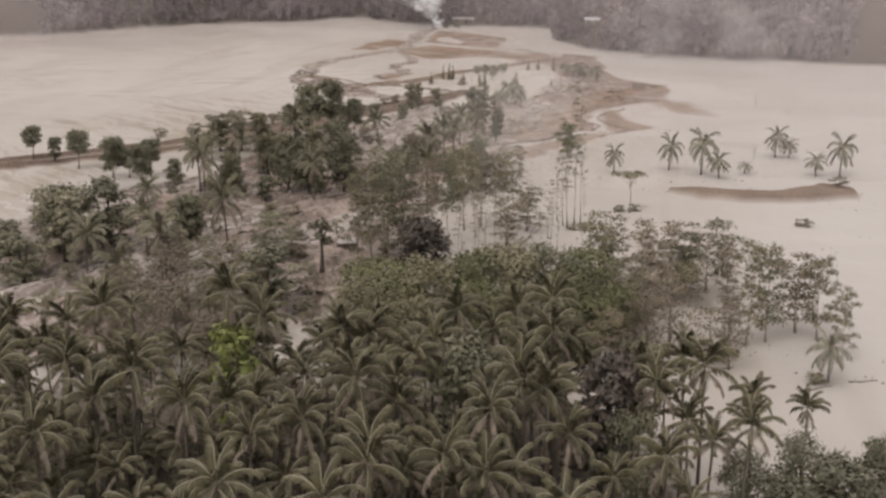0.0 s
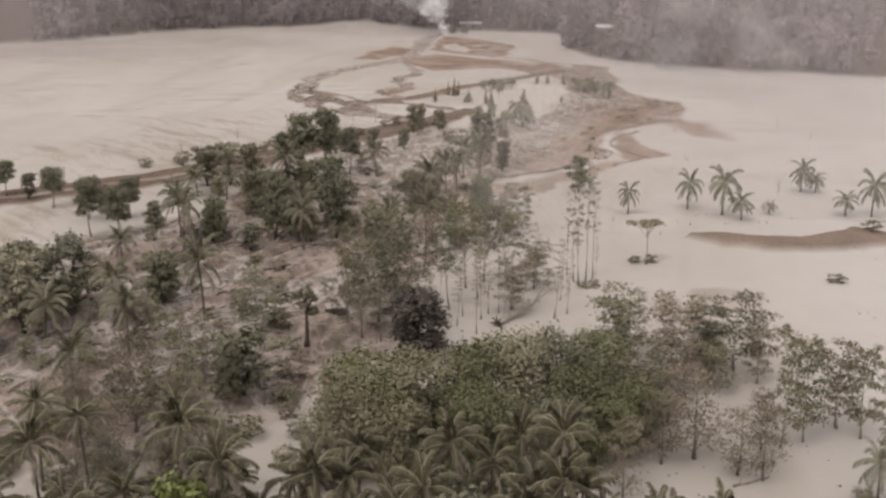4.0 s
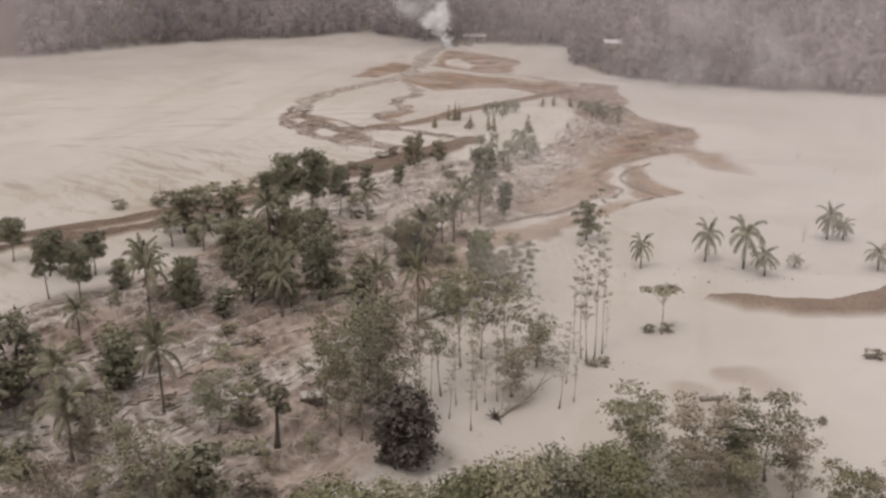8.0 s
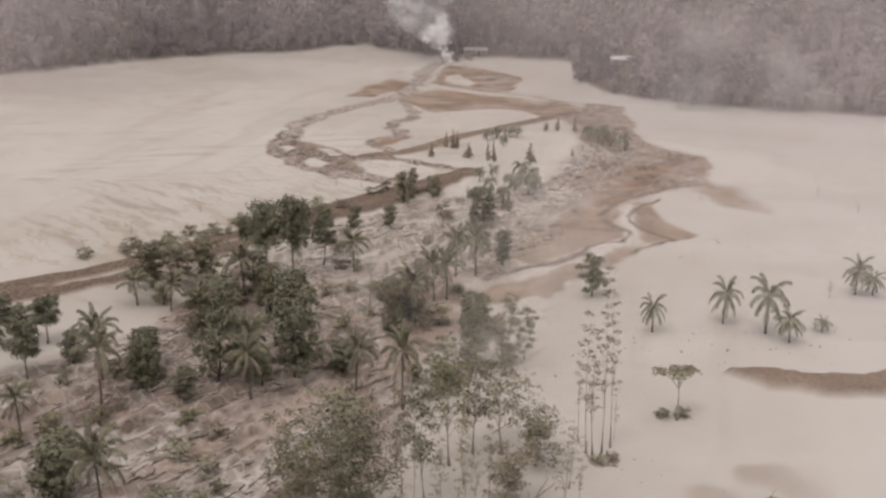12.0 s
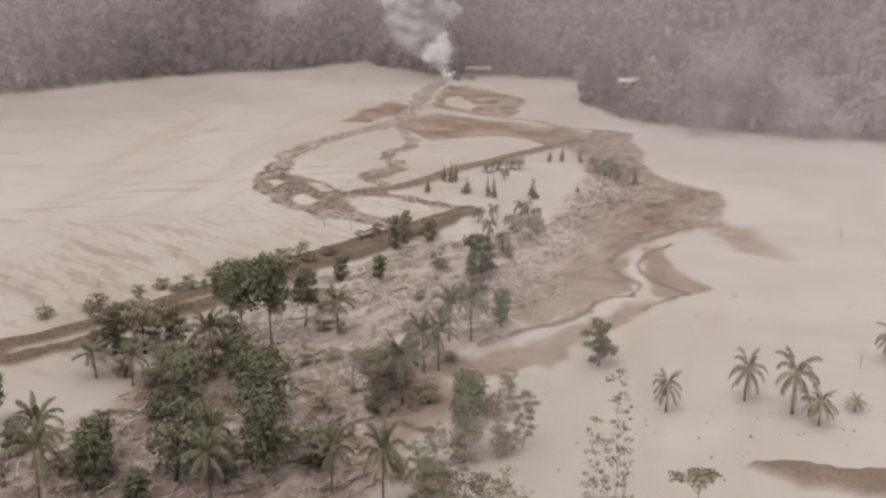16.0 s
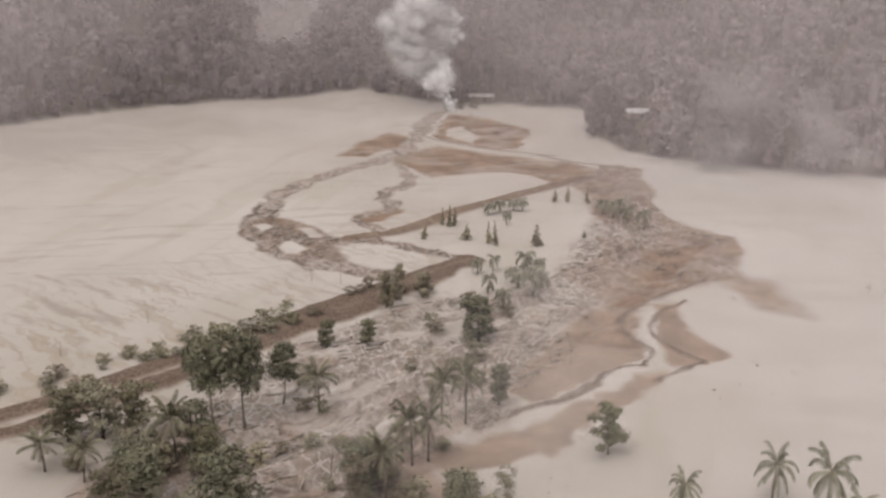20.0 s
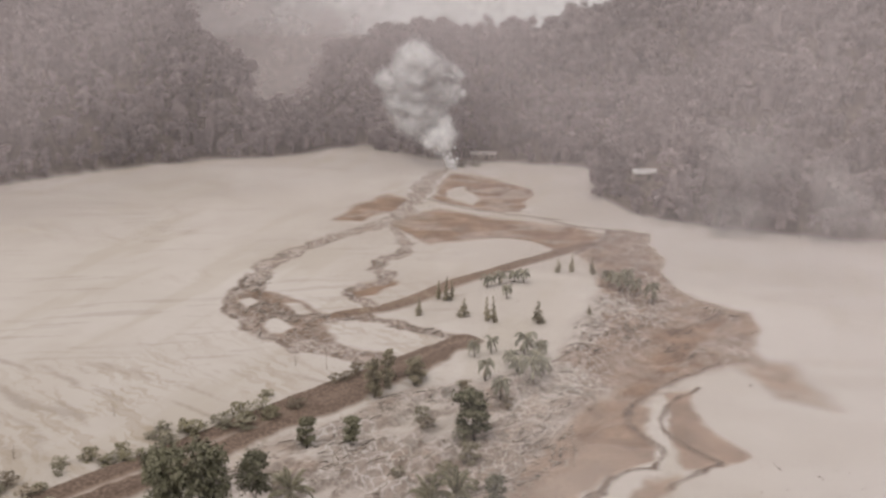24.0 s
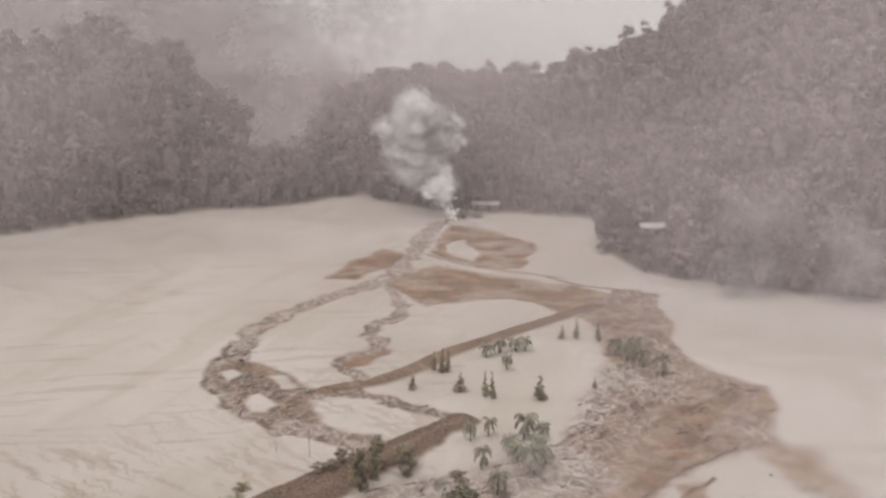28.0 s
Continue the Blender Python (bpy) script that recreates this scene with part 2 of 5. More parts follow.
def smoke_material(name, colour, thick, even=0.1):
    """Thin soft flakes of smoke: the attribute "soft" fades each to its rim."""
    mat, n, link, bsdf = material(name, 1.0)
    lit, behind, half = n.new("ShaderNodeBsdfDiffuse"), n.new("ShaderNodeBsdfTranslucent"), n.new("ShaderNodeMixShader")
    clear, fade = n.new("ShaderNodeBsdfTransparent"), n.new("ShaderNodeMixShader")
    lit.inputs["Color"].default_value = behind.inputs["Color"].default_value = (*colour, 1)
    half.inputs["Fac"].default_value = 0.4
    link(lit.outputs[0], half.inputs[1])
    link(behind.outputs[0], half.inputs[2])
    a = n.new("ShaderNodeAttribute")
    a.attribute_name = "soft"
    f = ramp_node(n, link, noise_node(n, link, 0.12, 4), (0.35, (even, even, even)), (0.65, (1, 1, 1)))
    link(maths(n, link, "MULTIPLY", maths(n, link, "MULTIPLY", a.outputs["Fac"], f), thick), fade.inputs["Fac"])
    link(clear.outputs[0], fade.inputs[1])
    link(half.outputs[0], fade.inputs[2])
    link(fade.outputs[0], n["Material Output"].inputs["Surface"])
    n.remove(bsdf)
    return mat


def plain_material(name, dark, light, scale=3.0, rough=0.8, metal=0.0):
    mat, n, link, bsdf = material(name, rough, metal)
    f = noise_node(n, link, scale, 5)
    link(ramp_node(n, link, f, (0.3, dark), (0.7, light)), bsdf.inputs["Base Color"])
    bump_node(n, link, bsdf, f, 0.2, 0.02)
    return mat


GROUND = ground_material()
LEAF_PALM = leaf_material("palm_leaf", (0.015, 0.0125, 0.0066), (0.079, 0.067, 0.033), 0.26, (0.34, 0.295, 0.21))
LEAF_RIB = leaf_material("palm_rib", (0.15, 0.13, 0.085), (0.3, 0.262, 0.19), 0.4)
LEAF_PALE = leaf_material("pale_dusty_leaf", (0.13, 0.113, 0.074), (0.28, 0.238, 0.16), 0.5, (0.36, 0.31, 0.25))
LEAF_PALM_DUSTY = leaf_material("ash_coated_palm_leaf", (0.1, 0.098, 0.072), (0.23, 0.22, 0.165), 0.5)
LEAF_PALM_MID = leaf_material("dusty_palm_leaf", (0.044, 0.040, 0.025), (0.149, 0.136, 0.085), 0.34, (0.36, 0.315, 0.25))
LEAF_PALM_DRY = leaf_material("dry_palm_leaf", (0.1, 0.07, 0.053), (0.26, 0.2, 0.158), 0.3)
LEAF_DARK = leaf_material("dark_leaf", (0.058, 0.056, 0.034), (0.155, 0.146, 0.090), 0.32, (0.3, 0.262, 0.22))
LEAF_GREEN = leaf_material("green_leaf", (0.053, 0.054, 0.024), (0.136, 0.132, 0.063), 0.25, (0.27, 0.24, 0.18))
LEAF_OLIVE = leaf_material("olive_leaf", (0.081, 0.072, 0.041), (0.184, 0.161, 0.097), 0.3, (0.3, 0.26, 0.205))
LEAF_LIME = leaf_material("lime_leaf", (0.1, 0.12, 0.028), (0.2, 0.215, 0.06), 0.2)
LEAF_DUSTY = leaf_material("dusty_leaf", (0.107, 0.098, 0.067), (0.25, 0.222, 0.152), 0.4, (0.34, 0.295, 0.24))
LEAF_DRY = leaf_material("withered_leaf", (0.103, 0.078, 0.056), (0.218, 0.174, 0.125), 0.25, (0.3, 0.255, 0.21))
LEAF_BROWN = leaf_material("scorched_leaf", (0.03, 0.023, 0.018), (0.09, 0.068, 0.055), 0.2)
LEAF_HILL = leaf_material("ash_covered_leaf", (0.118, 0.098, 0.096), (0.245, 0.204, 0.2), 0.3, (0.36, 0.31, 0.305), 0.3, "tone")
BARK = bark_material("grey_bark", (0.11, 0.09, 0.075), (0.3, 0.26, 0.225))
BARK_PALE = bark_material("pale_bark", (0.2, 0.165, 0.14), (0.42, 0.36, 0.31))
PALM_BARK = bark_material("palm_bark", (0.06, 0.048, 0.04), (0.19, 0.158, 0.13))
BARK_DARK = bark_material("dark_bark", (0.045, 0.036, 0.03), (0.13, 0.105, 0.088))
SMOKE_WHITE = smoke_material("white_smoke", (0.97, 0.97, 0.97), 0.75, 0.8)
SMOKE_GREY = smoke_material("grey_smoke", (0.5, 0.455, 0.445), 0.7, 0.4)
DUST = smoke_material("ash_dust", (0.86, 0.81, 0.79), 0.15, 0.55)
DUST_THIN = smoke_material("thin_dust", (0.8, 0.735, 0.7), 0.05, 0.3)
HAZE = smoke_material("hanging_ash", (0.758, 0.671, 0.676), 0.086, 0.8)


# ---- numeric noise for the land ----
def hashed(ix, iy, seed):
    h = np.sin(ix * 127.1 + iy * 311.7 + seed * 74.7) * 43758.5453
    return h - np.floor(h)


def value_noise(x, y, seed=0):
    ix, iy = np.floor(x), np.floor(y)
    u, v = x - ix, y - iy
    u, v = u * u * (3 - 2 * u), v * v * (3 - 2 * v)
    low = hashed(ix, iy, seed) * (1 - u) + hashed(ix + 1, iy, seed) * u
    high = hashed(ix, iy + 1, seed) * (1 - u) + hashed(ix + 1, iy + 1, seed) * u
    return low * (1 - v) + high * v


def fbm(x, y, octaves=4, seed=0):
    total, size, norm = 0.0, 1.0, 0.0
    for k in range(octaves):
        total, norm = total + size * value_noise(x * 2**k, y * 2**k, seed + k), norm + size
        size *= 0.5
    return total / norm


def smooth(lo, hi, v):
    s = np.clip((v - lo) / (hi - lo), 0, 1)
    return s * s * (3 - 2 * s)


def far_from_line(x, y, pts, closed=False):
    """Distance of points from a polyline."""
    best = np.full(np.shape(x), 1e9)
    pairs = list(zip(pts[:-1], pts[1:])) + ([(pts[-1], pts[0])] if closed else [])
    for (ax, ay), (bx, by) in pairs:
        dx, dy = bx - ax, by - ay
        s = np.clip(((x - ax) * dx + (y - ay) * dy) / (dx * dx + dy * dy), 0, 1)
        best = np.minimum(best, np.hypot(x - ax - s * dx, y - ay - s * dy))
    return best


def signed(x, y, pts):
    """Distance from a closed outline: minus inside."""
    inside = np.zeros(np.shape(x), bool)
    for (ax, ay), (bx, by) in zip(pts, pts[1:] + pts[:1]):
        if ay != by:
            inside ^= ((ay > y) != (by > y)) & (x < (bx - ax) * (y - ay) / (by - ay) + ax)
    return np.where(inside, -1, 1) * far_from_line(x, y, pts, True)


def spline(pts, steps=6):
    """A smooth line through a few points."""
    p = [pts[0]] + list(pts) + [pts[-1]]
    out = []
    for k in range(1, len(p) - 2):
        for s in range(steps):
            t = s / steps
            a, b, c, d = (np.array(q, float) for q in p[k - 1 : k + 3])
            out.append(tuple(0.5 * (2 * b + (c - a) * t + (2 * a - 5 * b + 4 * c - d) * t * t + (3 * b - a - 3 * c + d) * t**3)))
    return out + [tuple(map(float, pts[-1]))]


# ---- the plan of the valley ----
VALLEY = [(-900, -900), (-640, 120), (-300, 400), (-184, 512), (-157, 540), (-137, 569), (-106, 594), (-77, 610), (-52, 645), (-14, 612), (10, 610),
          (66, 602), (57, 530), (71, 494), (115, 478), (156, 466), (300, 440), (640, 120), (900, -900)]
ROAD = spline([(-150, 190), (-100, 230), (-68, 255), (-45, 281), (-24, 309), (-8, 332), (8, 354)])
ROAD_FAR = spline([(-24, 369), (-9, 381), (4, 401), (20, 421), (36, 439), (46, 452)])
LOOP = spline([(-7, 584), (-13, 544), (-16, 507), (-22, 478), (-29, 461), (-39, 448), (-46, 430), (-51, 410), (-52, 391), (-51, 377), (-43, 361), (-33, 351), (-24, 345), (-11, 338)])
LOOP_INNER = spline([(-51, 378), (-41, 371), (-32, 367), (-24, 368), (-14, 367), (-4, 361), (7, 355)])
LOOP_SIDE = spline([(-20, 470), (-13, 442), (-18, 423), (-20, 415), (-15, 404), (-25, 392), (-22, 383), (-16, 376)])
RIVER = spline([(60, 465), (54, 440), (52, 412), (60, 392), (70, 376), (66, 352), (50, 338), (36, 320), (24, 300), (16, 284)])
RIVER_BANK = spline([(67, 345), (58, 337), (51, 329), (45, 322), (41, 313), (42, 306), (46, 298), (43, 291), (36, 288), (30, 278), (20, 270)])
RIVER_BANK_RIGHT = spline([(59, 330), (49, 318), (47, 308), (50, 301), (56, 294), (50, 290), (44, 284)])
FAR_LINES = [spline([(9, 498), (31, 489), (44, 477), (56, 473), (69, 467)]), spline([(56, 473), (50, 454), (41, 439)]), spline([(-10, 518), (-2, 508), (7, 500), (22, 493), (40, 487)]), spline([(-19, 367), (-11, 365), (-5, 359), (1, 356), (8, 355)]), spline([(75, 384), (68, 375), (62, 369), (58, 363)]), spline([(45, 403), (52, 405), (60, 408)]), spline([(28, 342), (36, 350), (42, 352)])]
MUD_LEFT = [(-42, 477), (-37, 496), (-26, 527), (-18, 514), (-23, 489), (-31, 476)]
MUD_MIDDLE = [(-21, 471), (-13, 495), (-5, 501), (12, 487), (40, 478), (54, 466), (42, 443), (36, 443), (30, 455), (12, 456), (-6, 446), (-17, 463)]
MUD_FAR = [(-2, 579), (9, 574), (32, 542), (30, 512), (28, 499), (18, 497), (10, 499), (6, 503), (-8, 521), (-7, 545)]
MUD_ISLE = [(-3, 536), (3, 547), (12, 521), (8, 507), (-1, 523)]
MUD_RIVER = [(53, 369), (64, 371), (75, 384), (68, 363), (61, 351), (64, 344), (53, 338), (50, 347), (53, 356)]
MUD_SHELF = [(44, 398), (55, 409), (59, 395), (53, 387)]
MUD_STRAND = [(30, 300), (31, 310), (41, 327), (50, 338), (58, 337), (51, 330), (42, 316), (41, 307), (45, 299)]
MUD_TAIL = [(72, 350), (82, 345), (85, 332), (86, 322), (75, 327), (70, 338)]
CORRIDOR = [(56, 470), (69, 472), (67, 435), (66, 411), (71, 396), (81, 384), (80, 370), (76, 347), (66, 343), (52, 330), (44, 330), (30, 342), (40, 356), (44, 368), (42, 376), (54, 385), (44, 402), (47, 428), (41, 440)]
RUBBLE_PARTS = [[(55, 470), (69, 472), (65, 439), (55, 417), (47, 428), (41, 440)], [(40, 376), (54, 385), (55, 367), (50, 347), (42, 331), (33, 317), (20, 300), (10, 318), (25, 334), (39, 352)],
                [(61, 356), (68, 367), (79, 364), (76, 347), (69, 350)], [(55, 400), (66, 412), (74, 394), (62, 386)]]
SCARPS = [spline(k) for k in ([(-40, 194), (-37, 199), (-32, 201), (-26, 203)], [(-58, 197), (-53, 194), (-49, 194), (-45, 201)], [(-39, 188), (-34, 193), (-26, 196)], [(-21, 232), (-16, 236), (-11, 238), (-6, 240), (-2, 243)], [(-8, 229), (2, 227), (6, 223)], [(-19, 221), (-14, 225), (-8, 229), (-4, 233)], [(-22, 148), (-17, 154), (-12, 158)], [(10, 259), (13, 264), (20, 270), (27, 274), (33, 281)], [(-50, 180), (-40, 183), (-30, 184), (-22, 189)], [(-46, 170), (-38, 176), (-30, 178)])]
FAN = [(-54, 379), (-50, 390), (-42, 386), (-33, 376), (-26, 368), (-23, 348), (-30, 350), (-41, 355), (-49, 366)]
FAN_ISLES = [[(-52, 377), (-49, 381), (-45, 376), (-48, 371)], [(-42, 359), (-39, 365), (-32, 360), (-34, 354), (-39, 354)], [(-40, 376), (-36, 378), (-31, 371), (-35, 369)]]
SIDE_PATCH = [(-26, 394), (-16, 407), (-13, 402), (-17, 389), (-24, 384)]
LAKE_PARTS = [[(18, 284), (26, 303), (36, 322), (45, 324), (42, 309), (45, 300), (44, 294), (36, 289), (30, 280), (20, 271), (16, 276)],
              [(51, 326), (57, 330), (56, 310), (62, 297), (56, 292), (49, 291), (48, 307)],
              [(25, 269), (43, 286), (47, 289), (41, 275), (33, 268), (25, 257), (16, 250), (7, 245), (3, 247), (5, 253), (17, 262)],
              [(35, 310), (44, 322), (47, 318), (40, 308), (34, 300), (24, 292), (22, 297)]]
BAR = [(50, 218), (60, 217.6), (72, 220), (83, 226), (87, 229), (92, 226), (90, 218), (80, 213.5), (67, 212.6), (56, 213)]
BLOTCH = [(28, 172), (44, 168), (54, 184), (46, 198), (34, 190)]
FLOOD = [(-85, 165), (-70, 205), (-48, 228), (-42, 262), (-26, 292), (-4, 320), (14, 328), (30, 340), (36, 372), (46, 396), (62, 440), (66, 400), (58, 370), (46, 344), (30, 312), (18, 284), (12, 262), (0, 240), (-4, 207), (-7, 186), (-5, 165), (-10, 144), (-45, 122), (-85, 135)]
RED_SOIL = [(-54, 196), (-43, 194), (-31, 197), (-21, 210), (-27, 213), (-40, 203)]
RED_BANK = [(-13, 208), (-4, 213), (8, 238), (2, 250), (-8, 226)]
CLEARING = [(-24, 152), (-14, 150), (-8, 164), (-16, 172), (-26, 164)]
GROVE = [(-56, 56), (-64, 76), (-66, 101), (-48, 101), (-30, 102), (-12, 107), (8, 106), (18, 101), (24, 95), (25, 85), (29, 72), (30, 56)]
GROVE_FLOOR = [(-36, 64), (-46, 78), (-54, 98), (-58, 115), (-40, 117), (-12, 117), (10, 115), (22, 106), (26, 95), (26, 85), (26, 74), (22, 64)]
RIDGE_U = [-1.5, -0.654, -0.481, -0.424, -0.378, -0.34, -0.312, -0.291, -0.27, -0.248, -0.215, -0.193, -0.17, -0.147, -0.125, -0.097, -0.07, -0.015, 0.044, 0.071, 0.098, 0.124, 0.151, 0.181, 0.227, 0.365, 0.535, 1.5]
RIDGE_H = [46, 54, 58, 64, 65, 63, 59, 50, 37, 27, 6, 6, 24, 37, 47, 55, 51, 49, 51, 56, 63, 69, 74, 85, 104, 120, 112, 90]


def land(x, y):
    """Height of the ground and its masks, for arrays of places."""
    x, y = np.asarray(x, float), np.asarray(y, float)
    warp = 7 * (fbm(x / 14, y / 14, 3, 5) - 0.5)
    warp2 = 7 * (fbm(x / 14, y / 14, 3, 9) - 0.5)
    wx, wy = x + warp, y + warp2
    yy = np.clip(y, -500, 640)
    z = 7.5 + 0.035 * yy - 0.025 * np.clip(x, -300, 300)
    z = z + 1.2 * (fbm(x / 60, y / 60, 3, 1) - 0.5) + 0.5 * (fbm(x / 9, y / 9, 3, 2) - 0.5)
    out = signed(wx, wy, VALLEY)
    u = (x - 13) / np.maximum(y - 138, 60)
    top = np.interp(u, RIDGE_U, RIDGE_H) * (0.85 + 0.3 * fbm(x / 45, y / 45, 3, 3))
    rise = np.clip(out, 0, None)
    run = 1.3 * top + 16
    face = smooth(0, run, rise + 0.12 * run) - smooth(0, run, 0.12 * run)
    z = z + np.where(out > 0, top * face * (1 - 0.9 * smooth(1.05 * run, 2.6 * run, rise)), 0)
    m = {}
    flow = fbm((0.6 * x + 0.8 * y) / 13 + warp * 0.12, (0.8 * x - 0.6 * y) / 2.2 + warp2 * 0.35, 4, 21)
    braid = smooth(0.46, 0.6, flow)

    def band(line, wide, soft=2.0, jag=1.0):
        return 1 - smooth(wide - soft, wide + soft, far_from_line(x + jag * warp * 0.5, y + jag * warp2 * 0.5, line))

    def patch(outline, soft=2.5):
        return 1 - smooth(-soft, soft, signed(wx, wy, outline))

    torn = 3.2 * (fbm(x / 5, y / 5, 3, 151) - 0.5)
    near_road = far_from_line(x + warp * 0.14 + torn * 0.5, y + warp2 * 0.14 - torn * 0.4, ROAD)
    road = 1 - smooth(4.9, 5.9, near_road + 0.5 * torn + 2.0 * smooth(325, 356, y))
    crown = (1 - smooth(0.5, 1.6, np.abs(near_road + torn * 0.55))) * (0.2 + 0.8 * smooth(-20, -50, x)) * smooth(0.3, 0.5, fbm(x / 7, y / 7, 3, 152))
    far_road = 1 - smooth(2.3, 3.2, far_from_line(x + warp * 0.15, y + warp2 * 0.15, ROAD_FAR))
    rag = 5.5 * (fbm(x / 4.5, y / 4.5, 3, 81) - 0.5)
    jx, jy = x + 0.5 * warp + rag, y + 0.5 * warp2 + 5.5 * (fbm(x / 4.5, y / 4.5, 3, 85) - 0.5)
    d_loop, d_in, d_side = far_from_line(jx, jy, LOOP), far_from_line(jx, jy, LOOP_INNER), far_from_line(jx, jy, LOOP_SIDE)
    wide = 2.8 + 1.0 * smooth(430, 370, y) * smooth(-5, -30, x)
    loop = np.maximum.reduce([1 - smooth(wide, wide + 1.5, d_loop), 1 - smooth(2.4, 3.6, d_in), 1 - smooth(1.6, 2.6, d_side)])
    rim = np.maximum.reduce([1 - smooth(0.5, 1.3, np.abs(d_loop - wide)), 1 - smooth(0.5, 1.2, np.abs(d_in - 2.2)), 1 - smooth(0.4, 1.0, np.abs(d_side - 1.4))])
    flood = patch(FLOOD, 4.0)
    d_scarp = np.minimum.reduce([far_from_line(x + 0.25 * warp + 0.25 * rag, y + 0.25 * warp2, k) for k in SCARPS])
    ledge = (1 - smooth(0.5, 1.1, d_scarp)) * smooth(0.25, 0.42, fbm(x / 5, y / 5, 3, 161))
    river = 1 - smooth(6.0, 10.0, far_from_line(wx, wy, RIVER))
    lake = np.maximum.reduce([1 - smooth(-0.9, 0.9, signed(x + 0.5 * warp + 0.6 * rag, y + 0.5 * warp2 - 0.5 * rag, p)) for p in LAKE_PARTS])
    bank = np.maximum.reduce([1 - smooth(0.3, 0.9, far_from_line(x + 0.25 * warp + 0.5 * rag, y + 0.25 * warp2 - 0.4 * rag, k)) for k in (RIVER_BANK, RIVER_BANK_RIGHT)] + [band(k, 0.6, 0.5, 0.6) for k in FAR_LINES])
    muds = np.maximum.reduce([patch(p, 1.6) for p in (MUD_LEFT, MUD_MIDDLE, MUD_FAR, MUD_RIVER, MUD_SHELF, MUD_STRAND, SIDE_PATCH)] + [0.7 * patch(MUD_TAIL, 3.5)]) * (1 - patch(MUD_ISLE, 1.2))
    isles = np.maximum.reduce([patch(p, 0.8) for p in FAN_ISLES])
    fan, loop = patch(FAN, 1.0) * (1 - isles), loop * (1 - isles)
    corridor = patch(CORRIDOR, 1.5)
    heap = np.maximum.reduce([patch(p, 2.0) for p in RUBBLE_PARTS])
    bar = patch(BAR, 0.6)
    blotch = patch(BLOTCH, 5.0)
    grove = patch(GROVE_FLOOR, 5.0)
    under = smooth(0, 12, out)
    rills2 = fbm((0.6 * x + 0.8 * y) / 7 + warp * 0.2, (0.8 * x - 0.6 * y) / 2.6 + warp2 * 0.5, 3, 91)
    scar = np.maximum((1 - smooth(0.02, 0.06, np.abs(flow - 0.52))) * smooth(0.25, 0.45, fbm(x / 20, y / 20, 2, 71)),
                      (1 - smooth(0.015, 0.06, np.abs(rills2 - 0.47))) * smooth(0.42, 0.6, fbm(x / 14, y / 14, 2, 73)))
    weave = fbm(x / 3.4 + warp * 0.3, y / 4.2 + warp2 * 0.3, 3, 95)
    threads = np.maximum(1 - smooth(0.02, 0.06, np.abs(weave - 0.5)), 1 - smooth(0.015, 0.05, np.abs(weave - 0.36)))
    river_line = (1 - smooth(0.015, 0.05, np.abs(flow - 0.5)))
    pools = smooth(0.55, 0.66, fbm(x / 15, y / 15, 3, 41)) * (0.35 + 0.65 * smooth(165, 200, y))
    turn = np.where(y < 330, -0.65, 0.3)
    along, across = x * np.cos(turn) + y * np.sin(turn) + warp, y * np.cos(turn) - x * np.sin(turn) + 0.6 * warp2
    rills = smooth(0.63, 0.72, fbm(along / 17, across / 1.9, 3, 55)) * smooth(0.42, 0.6, fbm(x / 26, y / 26, 2, 56)) * (x < 8) * (1 - flood) * np.where(y < 330, 1.0, 0.5) * (1 - smooth(-20, -4, out))
    rweb = fbm(x / 13 + warp * 0.15, y / 5.5 + warp2 * 0.2, 3, 111)
    zone = np.maximum(0.5 * river, patch(MUD_RIVER, 2.5))
    river_dark, river_pale = 1 - smooth(0.01, 0.032, np.abs(rweb - 0.53)), 1 - smooth(0.03, 0.08, np.abs(rweb - 0.43))
    broken = smooth(0.38, 0.56, fbm(x / 6, y / 6, 3, 87))
    web = fbm((0.6 * x + 0.8 * y) / 6.5 + warp * 0.35, (0.8 * x - 0.6 * y) / 3.0 + warp2 * 0.5, 3, 97)
    pale = np.maximum(1 - smooth(0.02, 0.07, np.abs(web - 0.5)), 0.8 * (1 - smooth(0.02, 0.06, np.abs(web - 0.37))))
    m["silt"] = np.clip((0.42 + 0.58 * smooth(205, 245, y)) * flood * (1 - 0.75 * pale) * (1 - 0.75 * smooth(0.5, 0.62, fbm(x / 24, y / 24, 3, 43))) + np.maximum(river * 0.4, corridor * 0.95) * (1 - 0.3 * pale) + loop * 0.3 + fan * 0.3, 0, 1)
    m["mud"] = np.clip(np.maximum.reduce([fan * (0.7 + 0.3 * broken), loop * 0.35 * broken, corridor * 0.6 * broken, road * (1 - 0.8 * crown), far_road * 0.9, muds * (0.62 + 0.38 * smooth(0.3, 0.6, fbm(x / 9, y / 6, 3, 33))), lake * 0.85, bar * 0.8, loop * 0.12, flood * pools * (0.5 - 0.35 * pale) * (0.5 + 0.5 * broken), loop * 0.55 * smooth(405, 378, y) * (1 - pale), river * pools * 0.6, blotch * 0.5 * pools]), 0, 1)
    m["mud"] = m["mud"] * (1 - 0.75 * river_pale * zone * (1 - lake))
    m["rubble"] = np.clip(np.maximum.reduce([flood * 0.6 * braid * broken, loop * 0.35 * braid * broken, river * braid * 0.3]), 0, 1) * (1 - road * 0.8) * (1 - 0.7 * lake)
